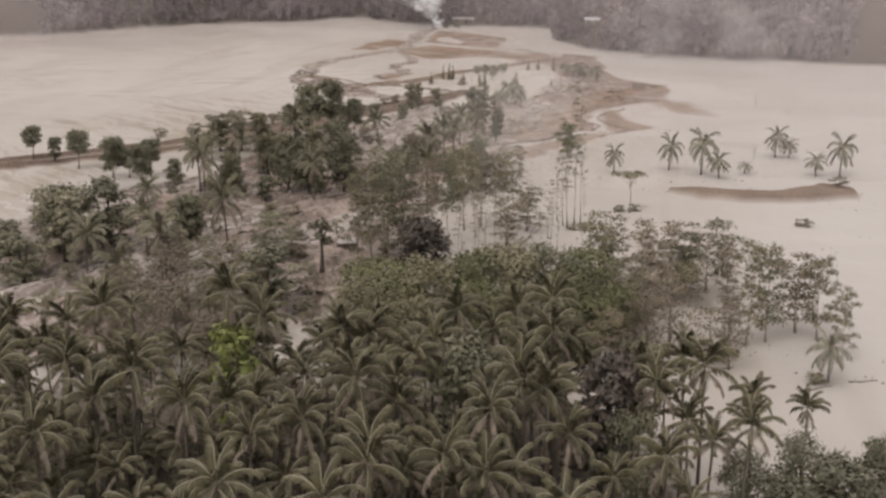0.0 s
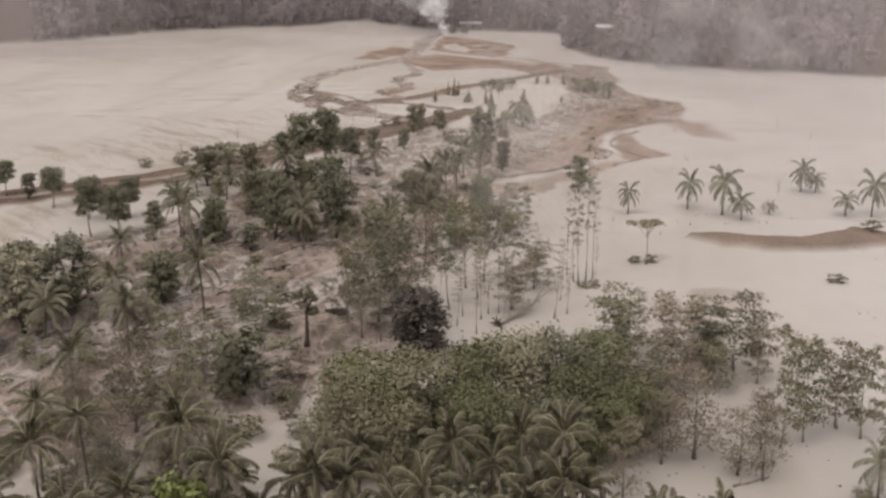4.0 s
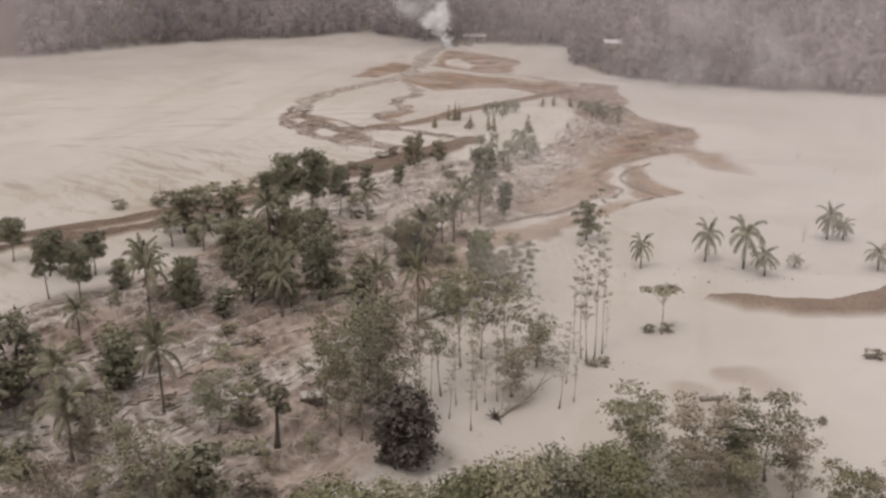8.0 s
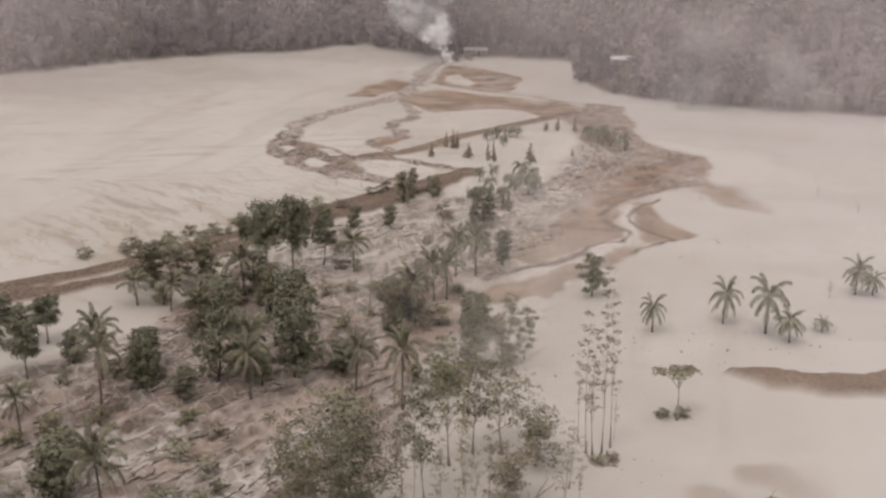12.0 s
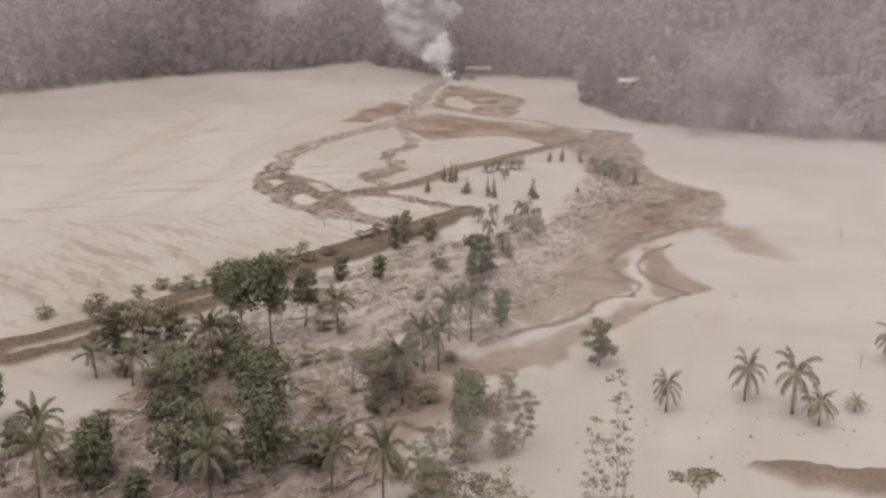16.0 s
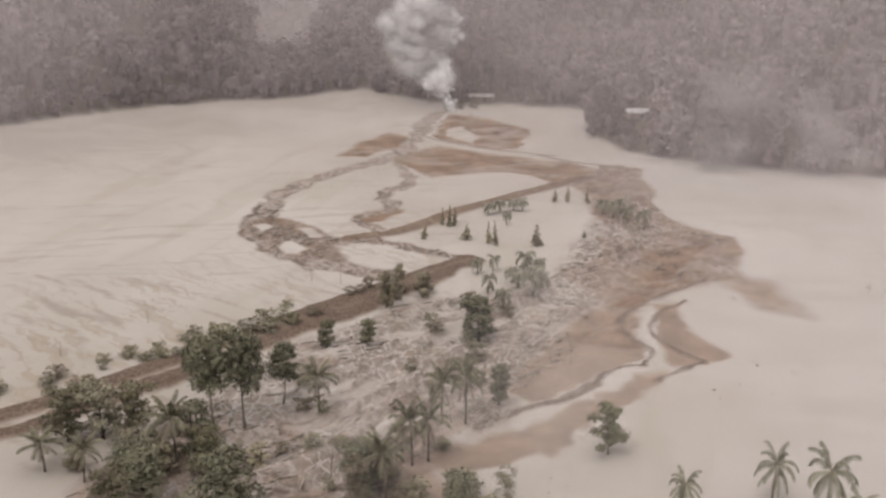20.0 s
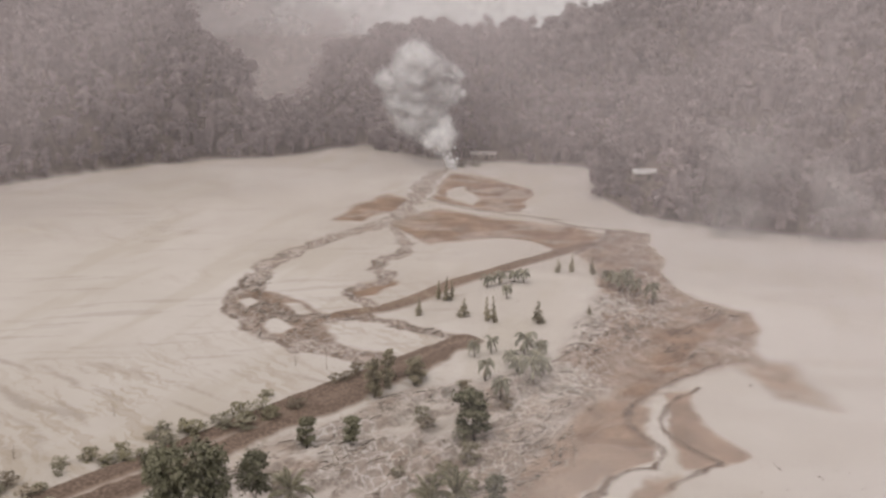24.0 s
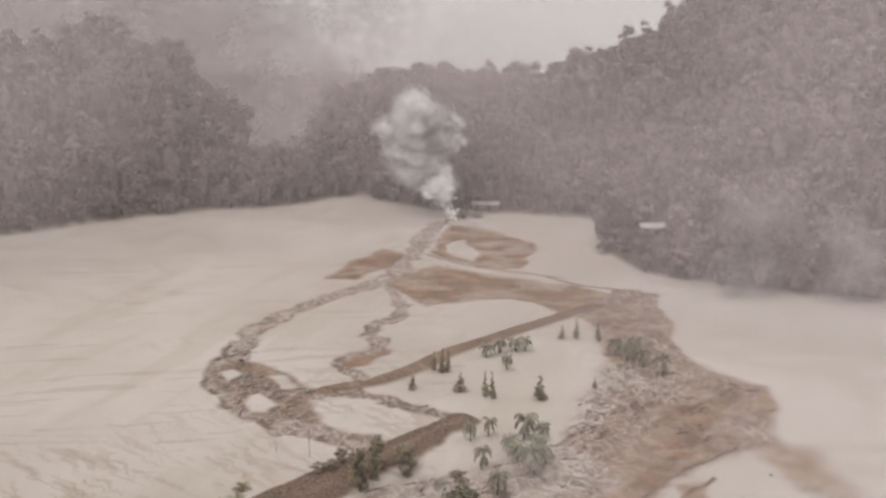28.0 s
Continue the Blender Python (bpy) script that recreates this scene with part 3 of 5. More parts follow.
    m["scarp"] = np.clip(np.maximum.reduce([0.9 * ledge, flood * scar * (0.6 + 0.4 * smooth(260, 220, y)), fan * threads * 0.6, bar * 0.5, rills * 0.3, zone * river_dark * 0.75 * (1 - lake), rim * loop * (0.35 + 0.6 * broken) * (1 - 0.6 * smooth(420, 460, y)), loop * threads * (0.9 - 0.5 * smooth(420, 460, y)), river * river_line * 0.3, bank * (0.65 + 0.35 * broken), muds * river_line * 0.35, road * (1 - crown) * 0.95, far_road * 0.55, fan * 0.3]), 0, 1)
    m["red"] = np.maximum.reduce([patch(RED_SOIL, 2.0) * 0.8, patch(RED_BANK, 2.0) * 0.7, patch(CLEARING, 2.0) * 0.45, 0.6 * flood * smooth(300, 235, y) * smooth(0.43, 0.52, fbm((0.6 * x + 0.8 * y) / 26 + warp * 0.05, (0.8 * x - 0.6 * y) / 9, 3, 141))])
    m["stain"] = smooth(0.56, 0.72, fbm((0.25 * x + 0.97 * y) / 40 + warp * 0.05, (0.97 * x - 0.25 * y) / 7, 4, 51)) * np.clip(1 - flood - road, 0, 1) * 0.35 + 0.2 * smooth(14, 8, far_from_line(wx, wy, RIVER)) * (1 - river)
    m["stain"] = np.clip(m["stain"] + 0.25 * rills * (1 - under), 0, 1)
    slope = smooth(70, 12, far_from_line(x, y, ROAD)) * (1 - smooth(-2, 14, x)) * (1 - flood)
    m["rill"] = np.clip(slope * smooth(0.36, 0.56, fbm(x / 22, y / 22, 3, 57)) + 0.3 * (x < 8) * smooth(0.52, 0.66, fbm(x / 40, y / 40, 3, 58)), 0, 1) * (1 - flood) * (1 - loop) * (1 - fan) * (1 - road) * (1 - smooth(-20, -4, out))
    # paler, cooler ash towards +x, broken up by noise
    m["pale_ash"] = 0.75 * smooth(30, 85, x + 25 * (fbm(x / 40, y / 40, 3, 131) - 0.5)) * (1 - corridor) * (1 - muds) * (1 - lake) * (1 - bar) * (0.6 + 0.4 * smooth(0.4, 0.6, fbm(x / 30, y / 12, 3, 133)))
    m["web"] = np.clip(np.maximum.reduce([flood * smooth(0.3, 0.45, fbm(x / 22, y / 22, 2, 121)) * (0.8 + 0.2 * smooth(190, 240, y)), heap * 0.55, corridor * 0.3, loop * 0.7, fan * 0.45]), 0, 1) * (1 - 0.35 * m["red"]) * (1 - road) * (1 - far_road) * (1 - lake) * (1 - 0.8 * np.maximum(patch(MUD_RIVER, 1.5), patch(MUD_STRAND, 1.5)))
    m["litter"] = np.clip(np.maximum(smooth(-1, 3, out), grove), 0, 1)
    m["wet"] = np.clip(lake * 0.7 + bar * 0.1 + muds * 0.1, 0, 1)
    z = z + road * 0.7 * (1 - crown) + far_road * 0.6 - 0.3 * lake - 0.5 * loop * braid + flood * (1.2 * (flow - 0.45) + 0.8 * smooth(0.49, 0.55, flow) + 0.9 * (web - 0.5)) - 0.4 * river * braid + bank * 0.3 + bar * 1.4 - 0.4 * muds
    z = z + under * 3 * (fbm(x / 18, y / 18, 3, 61) - 0.5)
    return z, m, out


def height(x, y):
    return float(land(np.array([x]), np.array([y]))[0][0])


# ---- building helpers ----
def link_mesh(name, verts, faces, mat, parent=None, label="", smooth_faces=False):
    me = bpy.data.meshes.new(name)
    me.from_pydata(verts, [], faces)
    me.materials.append(mat)
    if smooth_faces:
        me.polygons.foreach_set("use_smooth", [True] * len(me.polygons))
    ob = new(name, me)
    ob.parent = parent
    return tagged(ob, label)


def quads_mesh(name, verts, mat, parent=None, label=""):
    """Many loose four-cornered leaves from an array (n, 4, 3)."""
    n = len(verts)
    me = bpy.data.meshes.new(name)
    me.vertices.add(4 * n)
    me.vertices.foreach_set("co", np.asarray(verts, np.float32).ravel())
    me.loops.add(4 * n)
    me.loops.foreach_set("vertex_index", np.arange(4 * n, dtype=np.int32))
    me.polygons.add(n)
    me.polygons.foreach_set("loop_start", np.arange(0, 4 * n, 4, dtype=np.int32))
    me.update(calc_edges=True)
    me.materials.append(mat)
    ob = new(name, me)
    ob.parent = parent
    return tagged(ob, label)


def tube(points, radii, sides=7):
    """Verts and faces of a tapered tube along points, closed at its ends."""
    verts, faces = [], []
    pts = [Vector(p) for p in points]
    for k, p in enumerate(pts):
        way = (pts[min(k + 1, len(pts) - 1)] - pts[max(k - 1, 0)]).normalized()
        side = way.cross(Vector((0.31, 0.95, 0.05))).normalized()
        up = way.cross(side)
        for s in range(sides):
            a = 2 * math.pi * s / sides
            verts.append(p + radii[k] * (math.cos(a) * side + math.sin(a) * up))
    for k in range(len(pts) - 1):
        for s in range(sides):
            a, b = k * sides + s, k * sides + (s + 1) % sides
            faces.append((a, b, b + sides, a + sides))
    faces += [tuple(range(sides))[::-1], tuple(range(len(verts) - sides, len(verts)))]
    return [tuple(v) for v in verts], faces


def merged(pieces):
    verts, faces = [], []
    for v, f in pieces:
        base = len(verts)
        verts += v
        faces += [tuple(i + base for i in face) for face in f]
    return verts, faces


def leaves(rng, centres, outward, size, flat=1.0, aspect=0.55):
    """Folded, pointed leaves at given centres, turned roughly outward."""
    n = len(centres)
    nor = outward * flat + rng.normal(size=(n, 3)) * 0.6
    nor /= np.linalg.norm(nor, axis=1, keepdims=True) + 1e-9
    ax = np.cross(nor, rng.normal(size=(n, 3)))
    ax /= np.linalg.norm(ax, axis=1, keepdims=True) + 1e-9
    ay = np.cross(nor, ax)
    s = (size * rng.uniform(0.6, 1.4, n))[:, None]
    return np.stack([centres - ax * s, centres - ay * s * aspect + nor * s * 0.12, centres + ax * s * 1.05 - nor * s * 0.15, centres + ay * s * aspect + nor * s * 0.12], 1)


def lobe_leaves(rng, lobes, count, size, inner=0.55, flat=1.0):
    """Leaves over a group of rounded lobes (x, y, z, radius, squash), thinner below."""
    weights = np.array([r * r for *_, r, _ in lobes])
    out = []
    for (x, y, z, r, squash), w in zip(lobes, weights / weights.sum()):
        n = max(12, int(count * w))
        d = rng.normal(size=(n, 3))
        d /= np.linalg.norm(d, axis=1, keepdims=True)
        d[:, 2] = np.where(d[:, 2] < -0.3, -d[:, 2] * 0.7, d[:, 2])
        rad = r * rng.uniform(inner, 1.08, n) * (0.82 + 0.3 * np.sin(d[:, 0] * 5 + x * 3) * np.cos(d[:, 1] * 6 + y * 2))
        c = np.array([x, y, z]) + d * rad[:, None] * np.array([1, 1, squash])
        out.append(leaves(rng, c, d + np.array([0, 0, 0.35]), size, flat))
    return np.concatenate(out)


# ---- the ground: one sheet ----
def graded(parts):
    """Coordinates from (start, end, step) stretches."""
    out = [np.arange(a, b, s, dtype=float) for a, b, s in parts]
    return np.concatenate(out)


def build_ground():
    xs = graded([(-3800, -800, 500), (-800, -240, 40), (-240, -110, 5), (-110, -62, 1.0), (-62, 90, 0.7), (90, 110, 1.0), (110, 200, 2.5), (200, 320, 6), (320, 800, 40), (800, 4200, 500)])
    ys = graded([(-3000, -400, 400), (-400, 20, 30), (20, 60, 4), (60, 170, 1.2), (170, 270, 0.9), (270, 420, 0.7), (420, 560, 1.0), (560, 700, 4), (700, 900, 10), (900, 1300, 40), (1300, 4700, 400)])
    gx, gy = np.meshgrid(xs, ys)
    z, masks, _ = land(gx.ravel(), gy.ravel())
    nx, ny = len(xs), len(ys)
    i = (np.arange(ny - 1)[:, None] * nx + np.arange(nx - 1)[None]).ravel()
    faces = np.stack([i, i + 1, i + 1 + nx, i + nx], 1)
    me = bpy.data.meshes.new("ground")
    me.vertices.add(nx * ny)
    me.vertices.foreach_set("co", np.stack([gx.ravel(), gy.ravel(), z], 1).astype(np.float32).ravel())
    me.loops.add(faces.size)
    me.loops.foreach_set("vertex_index", faces.ravel().astype(np.int32))
    me.polygons.add(len(faces))
    me.polygons.foreach_set("loop_start", np.arange(0, faces.size, 4, dtype=np.int32))
    me.update(calc_edges=True)
    me.polygons.foreach_set("use_smooth", [True] * len(faces))
    for name, values in masks.items():
        me.attributes.new(name, "FLOAT", "POINT").data.foreach_set("value", values.astype(np.float32))
    me.materials.append(GROUND)
    tagged(new("ground", me), "valley floor buried in pale volcanic ash with brown mud streaks", "ground", kind="structure")


build_ground()


# ---- palms ----
def frond_mesh(name, length, lift, droop, rng, mat, hang=1.0, pairs=15):
    """One palm leaf from the origin along +x: an arching rib with narrow leaflets that hang close on both sides."""
    steps, line = 9, []
    x = z = 0.0
    angle = lift
    for k in range(steps + 1):
        line.append((x, 0.12 * math.sin(k * 0.6) * k / steps, z))
        x += length / steps * math.cos(angle)
        z += length / steps * math.sin(angle)
        angle -= droop / steps * (0.5 + 1.2 * k / steps)
    v, f = tube(line, [0.07 * (1 - 0.75 * k / steps) for k in range(steps + 1)], 3)
    ribs = len(f)
    pts = np.array(line)
    for k in range(pairs):
        s = 0.16 + 0.83 * k / (pairs - 1)
        p = np.array([np.interp(s * steps, range(steps + 1), pts[:, c]) for c in range(3)])
        q = np.array([np.interp(max(s * steps - 0.6, 0), range(steps + 1), pts[:, c]) for c in range(3)])
        way = (p - q) / (np.linalg.norm(p - q) + 1e-6)
        up = np.cross(way, (0, 1, 0))
        up = up if up[2] > 0 else -up
        reach = length * 0.22 * math.sin(math.pi * (0.14 + 0.76 * s)) ** 0.6 * rng.uniform(0.8, 1.2)
        for side in (-1, 1):
            out = np.array([0, side, 0]) * 0.62 - up * 0.5 * hang * rng.uniform(0.6, 1.3) + way * 0.6
            tip = p + out / np.linalg.norm(out) * reach + np.array([0, 0, -0.25 * reach])
            mid = p + (tip - p) * 0.5 + up * 0.08 * reach
            wide = way * 0.085 * (0.8 + 0.5 * rng.random())
            b = len(v)
            v += [tuple(p - wide), tuple(mid - wide), tuple(tip), tuple(mid + wide), tuple(p + wide)]
            f += [(b, b + 1, b + 3, b + 4), (b + 1, b + 2, b + 3)]
    me = bpy.data.meshes.new(name)
    me.from_pydata(v, [], f)
    me.materials.append(mat)
    me.materials.append(LEAF_RIB)
    me.polygons.foreach_set("material_index", [1] * ribs + [0] * (len(f) - ribs))
    return me


def build_palm(seed, tall, reach, fronds, dead, label, lean=0.5, leaf=None, angles=None):
    """A coconut palm: curved ringed trunk, its fronds one by one, dry ones hanging below."""
    rng = np.random.default_rng(seed)
    palm = new("palm_tree")
    tagged(palm, label, "palm tree")
    n = 9
    bend = rng.uniform(-lean, lean, 2)
    line = [(bend[0] * (k / n) ** 2, bend[1] * (k / n) ** 2, tall * k / n) for k in range(n + 1)]
    v, f = tube(line, [0.19 - 0.09 * k / n + (0.08 if k == 0 else 0) for k in range(n + 1)], 8)
    link_mesh("trunk", v, f, PALM_BARK, palm, smooth_faces=True)
    top = Vector(line[-1])
    angles = angles or {"up": ((1.3, 1.0), (1.1, 1.3)), "mid": ((0.85, 1.7), (0.65, 1.8)), "low": ((0.25, 1.7), (0.0, 1.5))}
    shapes = {k: [frond_mesh("frond", reach, *a, rng, leaf or LEAF_PALM) for a in pair] for k, pair in angles.items()}
    dry = frond_mesh("dry_frond", reach * 0.85, -0.55, 0.9, rng, LEAF_PALM_DRY, hang=1.2, pairs=11)
    for k in range(fronds):
        kind = "up" if k < fronds * 0.36 else "mid" if k < fronds * 0.74 else "low"
        ob = new("frond", shapes[kind][k % 2])
        ob.parent = palm
        ob.matrix_basis = Matrix.Translation(top + Vector((0, 0, 0.1))) @ pose(0, 0, 0, rng.uniform(-14, 14), rng.uniform(-8, 8), k * 137.5 + rng.uniform(-12, 12))
    for k in range(dead):
        ob = new("dry_frond", dry)
        ob.parent = palm
        ob.matrix_basis = Matrix.Translation(top - Vector((0, 0, 0.15))) @ pose(0, 0, 0, rng.uniform(-20, 20), 0, k * 360 / max(dead, 1) + rng.uniform(-40, 40))
    return palm


used = set()


def plant(proto, x, y, scale=1.0, turn=0.0, group="", sink=0.15, stretch=1.0):
    """Stands a copy of a plant on the ground; the first one is the prototype itself."""
    m = Matrix.LocRotScale((x, y, height(x, y) - sink), Euler((0, 0, turn)), (scale, scale, scale * stretch))
    if proto.name in used:
        ob = copy_thing(proto, m @ Matrix.Diagonal([1 / k for k in proto.scale] + [1]))
    else:
        used.add(proto.name)
        ob = proto
        ob.matrix_basis = m
    return tagged(ob, group=group)


FOUNTAIN = {"up": ((1.45, 1.1), (1.2, 1.5)), "mid": ((1.0, 1.7), (0.75, 1.6)), "low": ((0.4, 1.6), (0.1, 1.4))}
palms_tall = [build_palm(s, 14.5, 3.3, 16, d, lb, 0.5, None, FOUNTAIN) for s, d, lb in (
    (1, 3, "ash-dusted coconut palm with drooping green fronds in the grove"),
    (2, 4, "coconut palm with withered brown fronds hanging under its crown"),
    (3, 2, "ash-dusted coconut palm with upright green fronds in the grove"))]
palms_mid = [build_palm(s, 6.2, 3.8, 17, d, lb, 0.5, LEAF_PALM_MID) for s, d, lb in (
    (4, 3, "dusty coconut palm standing in mud and rubble"), (5, 4, "dusty coconut palm with some brown fronds in the rubble"))]
FANNED = {"up": ((1.2, 1.5), (0.7, 2.0)), "mid": ((0.3, 1.7), (0.0, 1.4)), "low": ((-0.4, 1.0), (-0.7, 0.7))}
palms_sand = [build_palm(s, 4.6, 3.8, 17, d, "palm buried to half its trunk in pale ash", 0.3, LEAF_PALM_DUSTY, FANNED) for s, d in ((6, 1), (7, 3))]


DROOP = {"up": ((0.9, 2.2), (0.7, 2.3)), "mid": ((0.3, 2.0), (0.1, 1.9)), "low": ((-0.2, 1.4), (-0.4, 1.2))}
palms_droop = [build_palm(s, 2.8, 2.7, 16, d, "ash-coated palm with drooping grey-green fronds on the valley floor", 0.3, LEAF_PALM_DUSTY, DROOP) for s, d in ((8, 0), (9, 2))]


def grow_grove():
    rng = random.Random(11)
    count = 0
    for row in range(14):
        for col in range(42):
            x = -104 + col * 3.95 + (row % 2) * 2 + rng.uniform(-1.6, 1.6)
            y = 62 + row * 3.95 + rng.uniform(-1.6, 1.6)
            if signed(np.array([x]), np.array([y]), GROVE)[0] > -1 or abs(x) > 0.46 * y + 4 or rng.random() < 0.1 + 0.35 * (x > 11 and y < 92):
                continue
            if any((x - a) ** 2 + (y - b) ** 2 < c * c for a, b, c in ((14.1, 81.5, 4.2), (16.6, 79.5, 4), (-19.9, 91.5, 3.4), (2.6, 88, 4.5), (-1.2, 96.2, 2.5))):
                continue
            proto = palms_tall[rng.choice((0, 0, 1, 2, 2))]
            plant(proto, x, y, rng.uniform(0.78, 1.15), rng.uniform(0, 6.28), "palms of the grove", stretch=rng.uniform(0.8, 1.15))
            count += 1
    for _ in range(900):
        x, y = rng.uniform(-48, 26), rng.uniform(63, 104)
        if count >= 196 or signed(np.array([x]), np.array([y]), GROVE)[0] > -1 or abs(x) > 0.45 * y + 3 or (x > 10 and y < 94):
            continue
        plant(palms_tall[rng.choice((0, 1, 2))], x, y, rng.uniform(0.8, 1.0), rng.uniform(0, 6.28), "palms of the grove", stretch=rng.uniform(0.5, 0.75))
        count += 1
    return count


grow_grove()


# ---- broadleaf trees ----
def build_tree(name, seed, tall, wide, label, leaf, bark, clear=0.35, lobes=9, count=1500, size=0.34, squash=0.85, limbs=4, stem=0.17, shape="round", category="tree"):
    """A tapered trunk, limbs that fork from it and a crown of loose leaves in uneven lobes."""
    rng = np.random.default_rng(seed)
    tree = new(name)
    tagged(tree, label, category)
    n = 6
    sway = rng.uniform(-0.05, 0.05, 2) * tall
    reach = tall * (0.9 if shape != "umbrella" else 0.92)
    line = [(sway[0] * math.sin(3 * k / n), sway[1] * (k / n), reach * k / n) for k in range(n + 1)]
    v, f = tube(line, [stem * (1.25 - 1.05 * k / n) + (0.12 if k == 0 else 0) for k in range(n + 1)], 7)
    link_mesh("trunk", v, f, bark, tree, smooth_faces=True)
    blobs = []
    low = clear * tall
    for k in range(lobes):
        s = (k + 0.5) / lobes
        z = low + (tall - low) * s
        a = k * 2.4 + rng.uniform(-0.5, 0.5)
        if shape == "cone":
            r = wide / 2 * (1.02 - 0.85 * s)
            off, rad = r * 0.45, max(0.35, r * 0.75)
        elif shape == "umbrella":
            z = tall * rng.uniform(0.82, 0.97)
            off, rad = wide / 2 * rng.uniform(0.1, 0.8), wide * 0.16
        elif shape == "sparse":
            off, rad = wide / 2 * rng.uniform(0.1, 0.8), wide * rng.uniform(0.14, 0.28)
        else:
            ring = math.sin(math.pi * min(0.96, 0.22 + 0.66 * s)) ** 0.7
            off, rad = wide / 2 * ring * rng.uniform(0.35, 0.66), wide * rng.uniform(0.19, 0.3)
        blobs.append((off * math.cos(a) + sway[0] * s, off * math.sin(a) + sway[1] * s, min(z, tall - rad * 0.6), rad, squash))
    for k in range(limbs):
        x, y, z, r, _ = blobs[(k * 2 + 1) % len(blobs)]
        z0 = max(low * 0.75, z - 0.22 * tall - 0.3 * math.hypot(x, y))
        root = (np.interp(z0, [p[2] for p in line], [p[0] for p in line]), np.interp(z0, [p[2] for p in line], [p[1] for p in line]), z0)
        mid = (0.45 * x + 0.55 * root[0], 0.45 * y + 0.55 * root[1], 0.6 * z + 0.4 * z0)
        pieces = [tube([root, mid, (x, y, z)], [stem * 0.5, stem * 0.33, stem * 0.1], 5)]
        for j in range(3):
            end = (x + rng.uniform(-1, 1) * r, y + rng.uniform(-1, 1) * r, z + rng.uniform(0, 0.9) * r)
            pieces.append(tube([mid, ((mid[0] + end[0]) / 2, (mid[1] + end[1]) / 2, (mid[2] + end[2]) / 2 + 0.1 * r), end], [stem * 0.26, stem * 0.17, stem * 0.05], 4))
        link_mesh("limb", *merged(pieces), bark, tree)
    if count:
        tagged(quads_mesh("crown", lobe_leaves(rng, blobs, count, size), leaf, tree), kind="stuff")
    tree["tall"], tree["wide"] = tall, wide * (0.82 if shape == "round" else 1)
    return tree


def build_bare(seed, tall, wide, label, bark, limbs=7, stem=0.14, name="bare_tree"):
    """A leafless tree: trunk and forked limbs."""
    rng = np.random.default_rng(seed)
    tree = new(name)
    tagged(tree, label, "bare tree")
    v, f = tube([(0.02 * tall * math.sin(k), 0.015 * tall * math.cos(2 * k), tall * k / 6) for k in range(7)], [stem * (1.2 - 0.17 * k) for k in range(7)], 6)
    link_mesh("trunk", v, f, bark, tree, smooth_faces=True)
    for k in range(limbs):
        a, z = k * 2.4, tall * rng.uniform(0.35, 0.9)
        r = wide / 2 * rng.uniform(0.5, 1.0) * (1.15 - z / tall * 0.5)
        end = (r * math.cos(a), r * math.sin(a), min(tall, z + r * rng.uniform(0.3, 1.0)))
        pieces = [tube([(0, 0, z), (end[0] * 0.5, end[1] * 0.5, (z + end[2]) / 2 - 0.1 * r), end], [stem * 0.42, stem * 0.28, stem * 0.08], 5)]
        for j in range(4):
            s = rng.uniform(0.35, 0.9)
            p = (end[0] * s, end[1] * s, z + (end[2] - z) * s)
            pieces.append(tube([p, tuple(np.array(p) + rng.uniform(-0.4, 0.4, 3) * r + (0, 0, 0.3 * r))], [stem * 0.16, stem * 0.04], 4))
        link_mesh("limb", *merged(pieces), bark, tree)
    tree["tall"], tree["wide"] = tall, wide
    return tree


def stand(protos, spots, group, seed=0):
    """Plants of given height and width at (x, y, height, width) spots."""
    rng = random.Random(seed)
    for k, (x, y, h, w) in enumerate(spots):
        proto = protos[k % len(protos)]
        wide = min(max(w / proto["wide"], 0.35), 2.5)
        plant(proto, x, y, wide, rng.uniform(0, 6.28), group, stretch=min(max(h / (proto["tall"] * wide), 0.5), 2.4))


def stand_palms(protos, spots, group, tall, wide, seed=0):
    rng = random.Random(seed)
    for k, (x, y, h, w) in enumerate(spots):
        s = min(max(w / wide, 0.6), 1.5)
        plant(protos[k % len(protos)], x, y, s, rng.uniform(0, 6.28), group, stretch=min(max(h / (tall * s), 0.6), 1.6))


column = [build_tree("conical_tree", 20 + k, 7, 3, "small dusty conical tree standing in ash", LEAF_PALE, BARK, 0.05, 10, 800, 0.24, 1.2, 2, 0.1, "cone") for k in range(2)]
dusty = [build_tree("dusty_tree", 24 + k, 6, 4.2, "ash-coated grey-green tree with an uneven crown", LEAF_PALE, BARK, 0.08, 9, 1100, 0.26, 1.0, 3, 0.11) for k in range(3)]
rounds = [build_tree("round_tree", 28 + k, 8.5, 5, "dark green tree with a dense rounded crown", LEAF_DARK, BARK_DARK, 0.14, 16, 2400, 0.24, 1.0, 3, 0.14) for k in range(3)]
broads = [build_tree("broadleaf_tree", 32 + k, 14, 9, "tall dark green broadleaf tree with a heavy crown", leaf, BARK_DARK, 0.12, 24, 3200, 0.31, 0.95, 4, 0.24, shape) for k, (leaf, shape) in enumerate(((LEAF_DARK, "round"), (LEAF_OLIVE, "sparse"), (LEAF_DARK, "sparse"), (LEAF_DUSTY, "sparse")))]
greens = [build_tree("green_tree", 36 + k, 12, 10.5, "leafy green tree in a thick stand, lightly dusted with ash", leaf, BARK, 0.1, 34, 6500, 0.19, 0.85, 3, 0.2, shape) for k, (leaf, shape) in enumerate(((LEAF_GREEN, "round"), (LEAF_OLIVE, "sparse"), (LEAF_GREEN, "sparse"), (LEAF_OLIVE, "round"), (LEAF_DARK, "sparse")))]
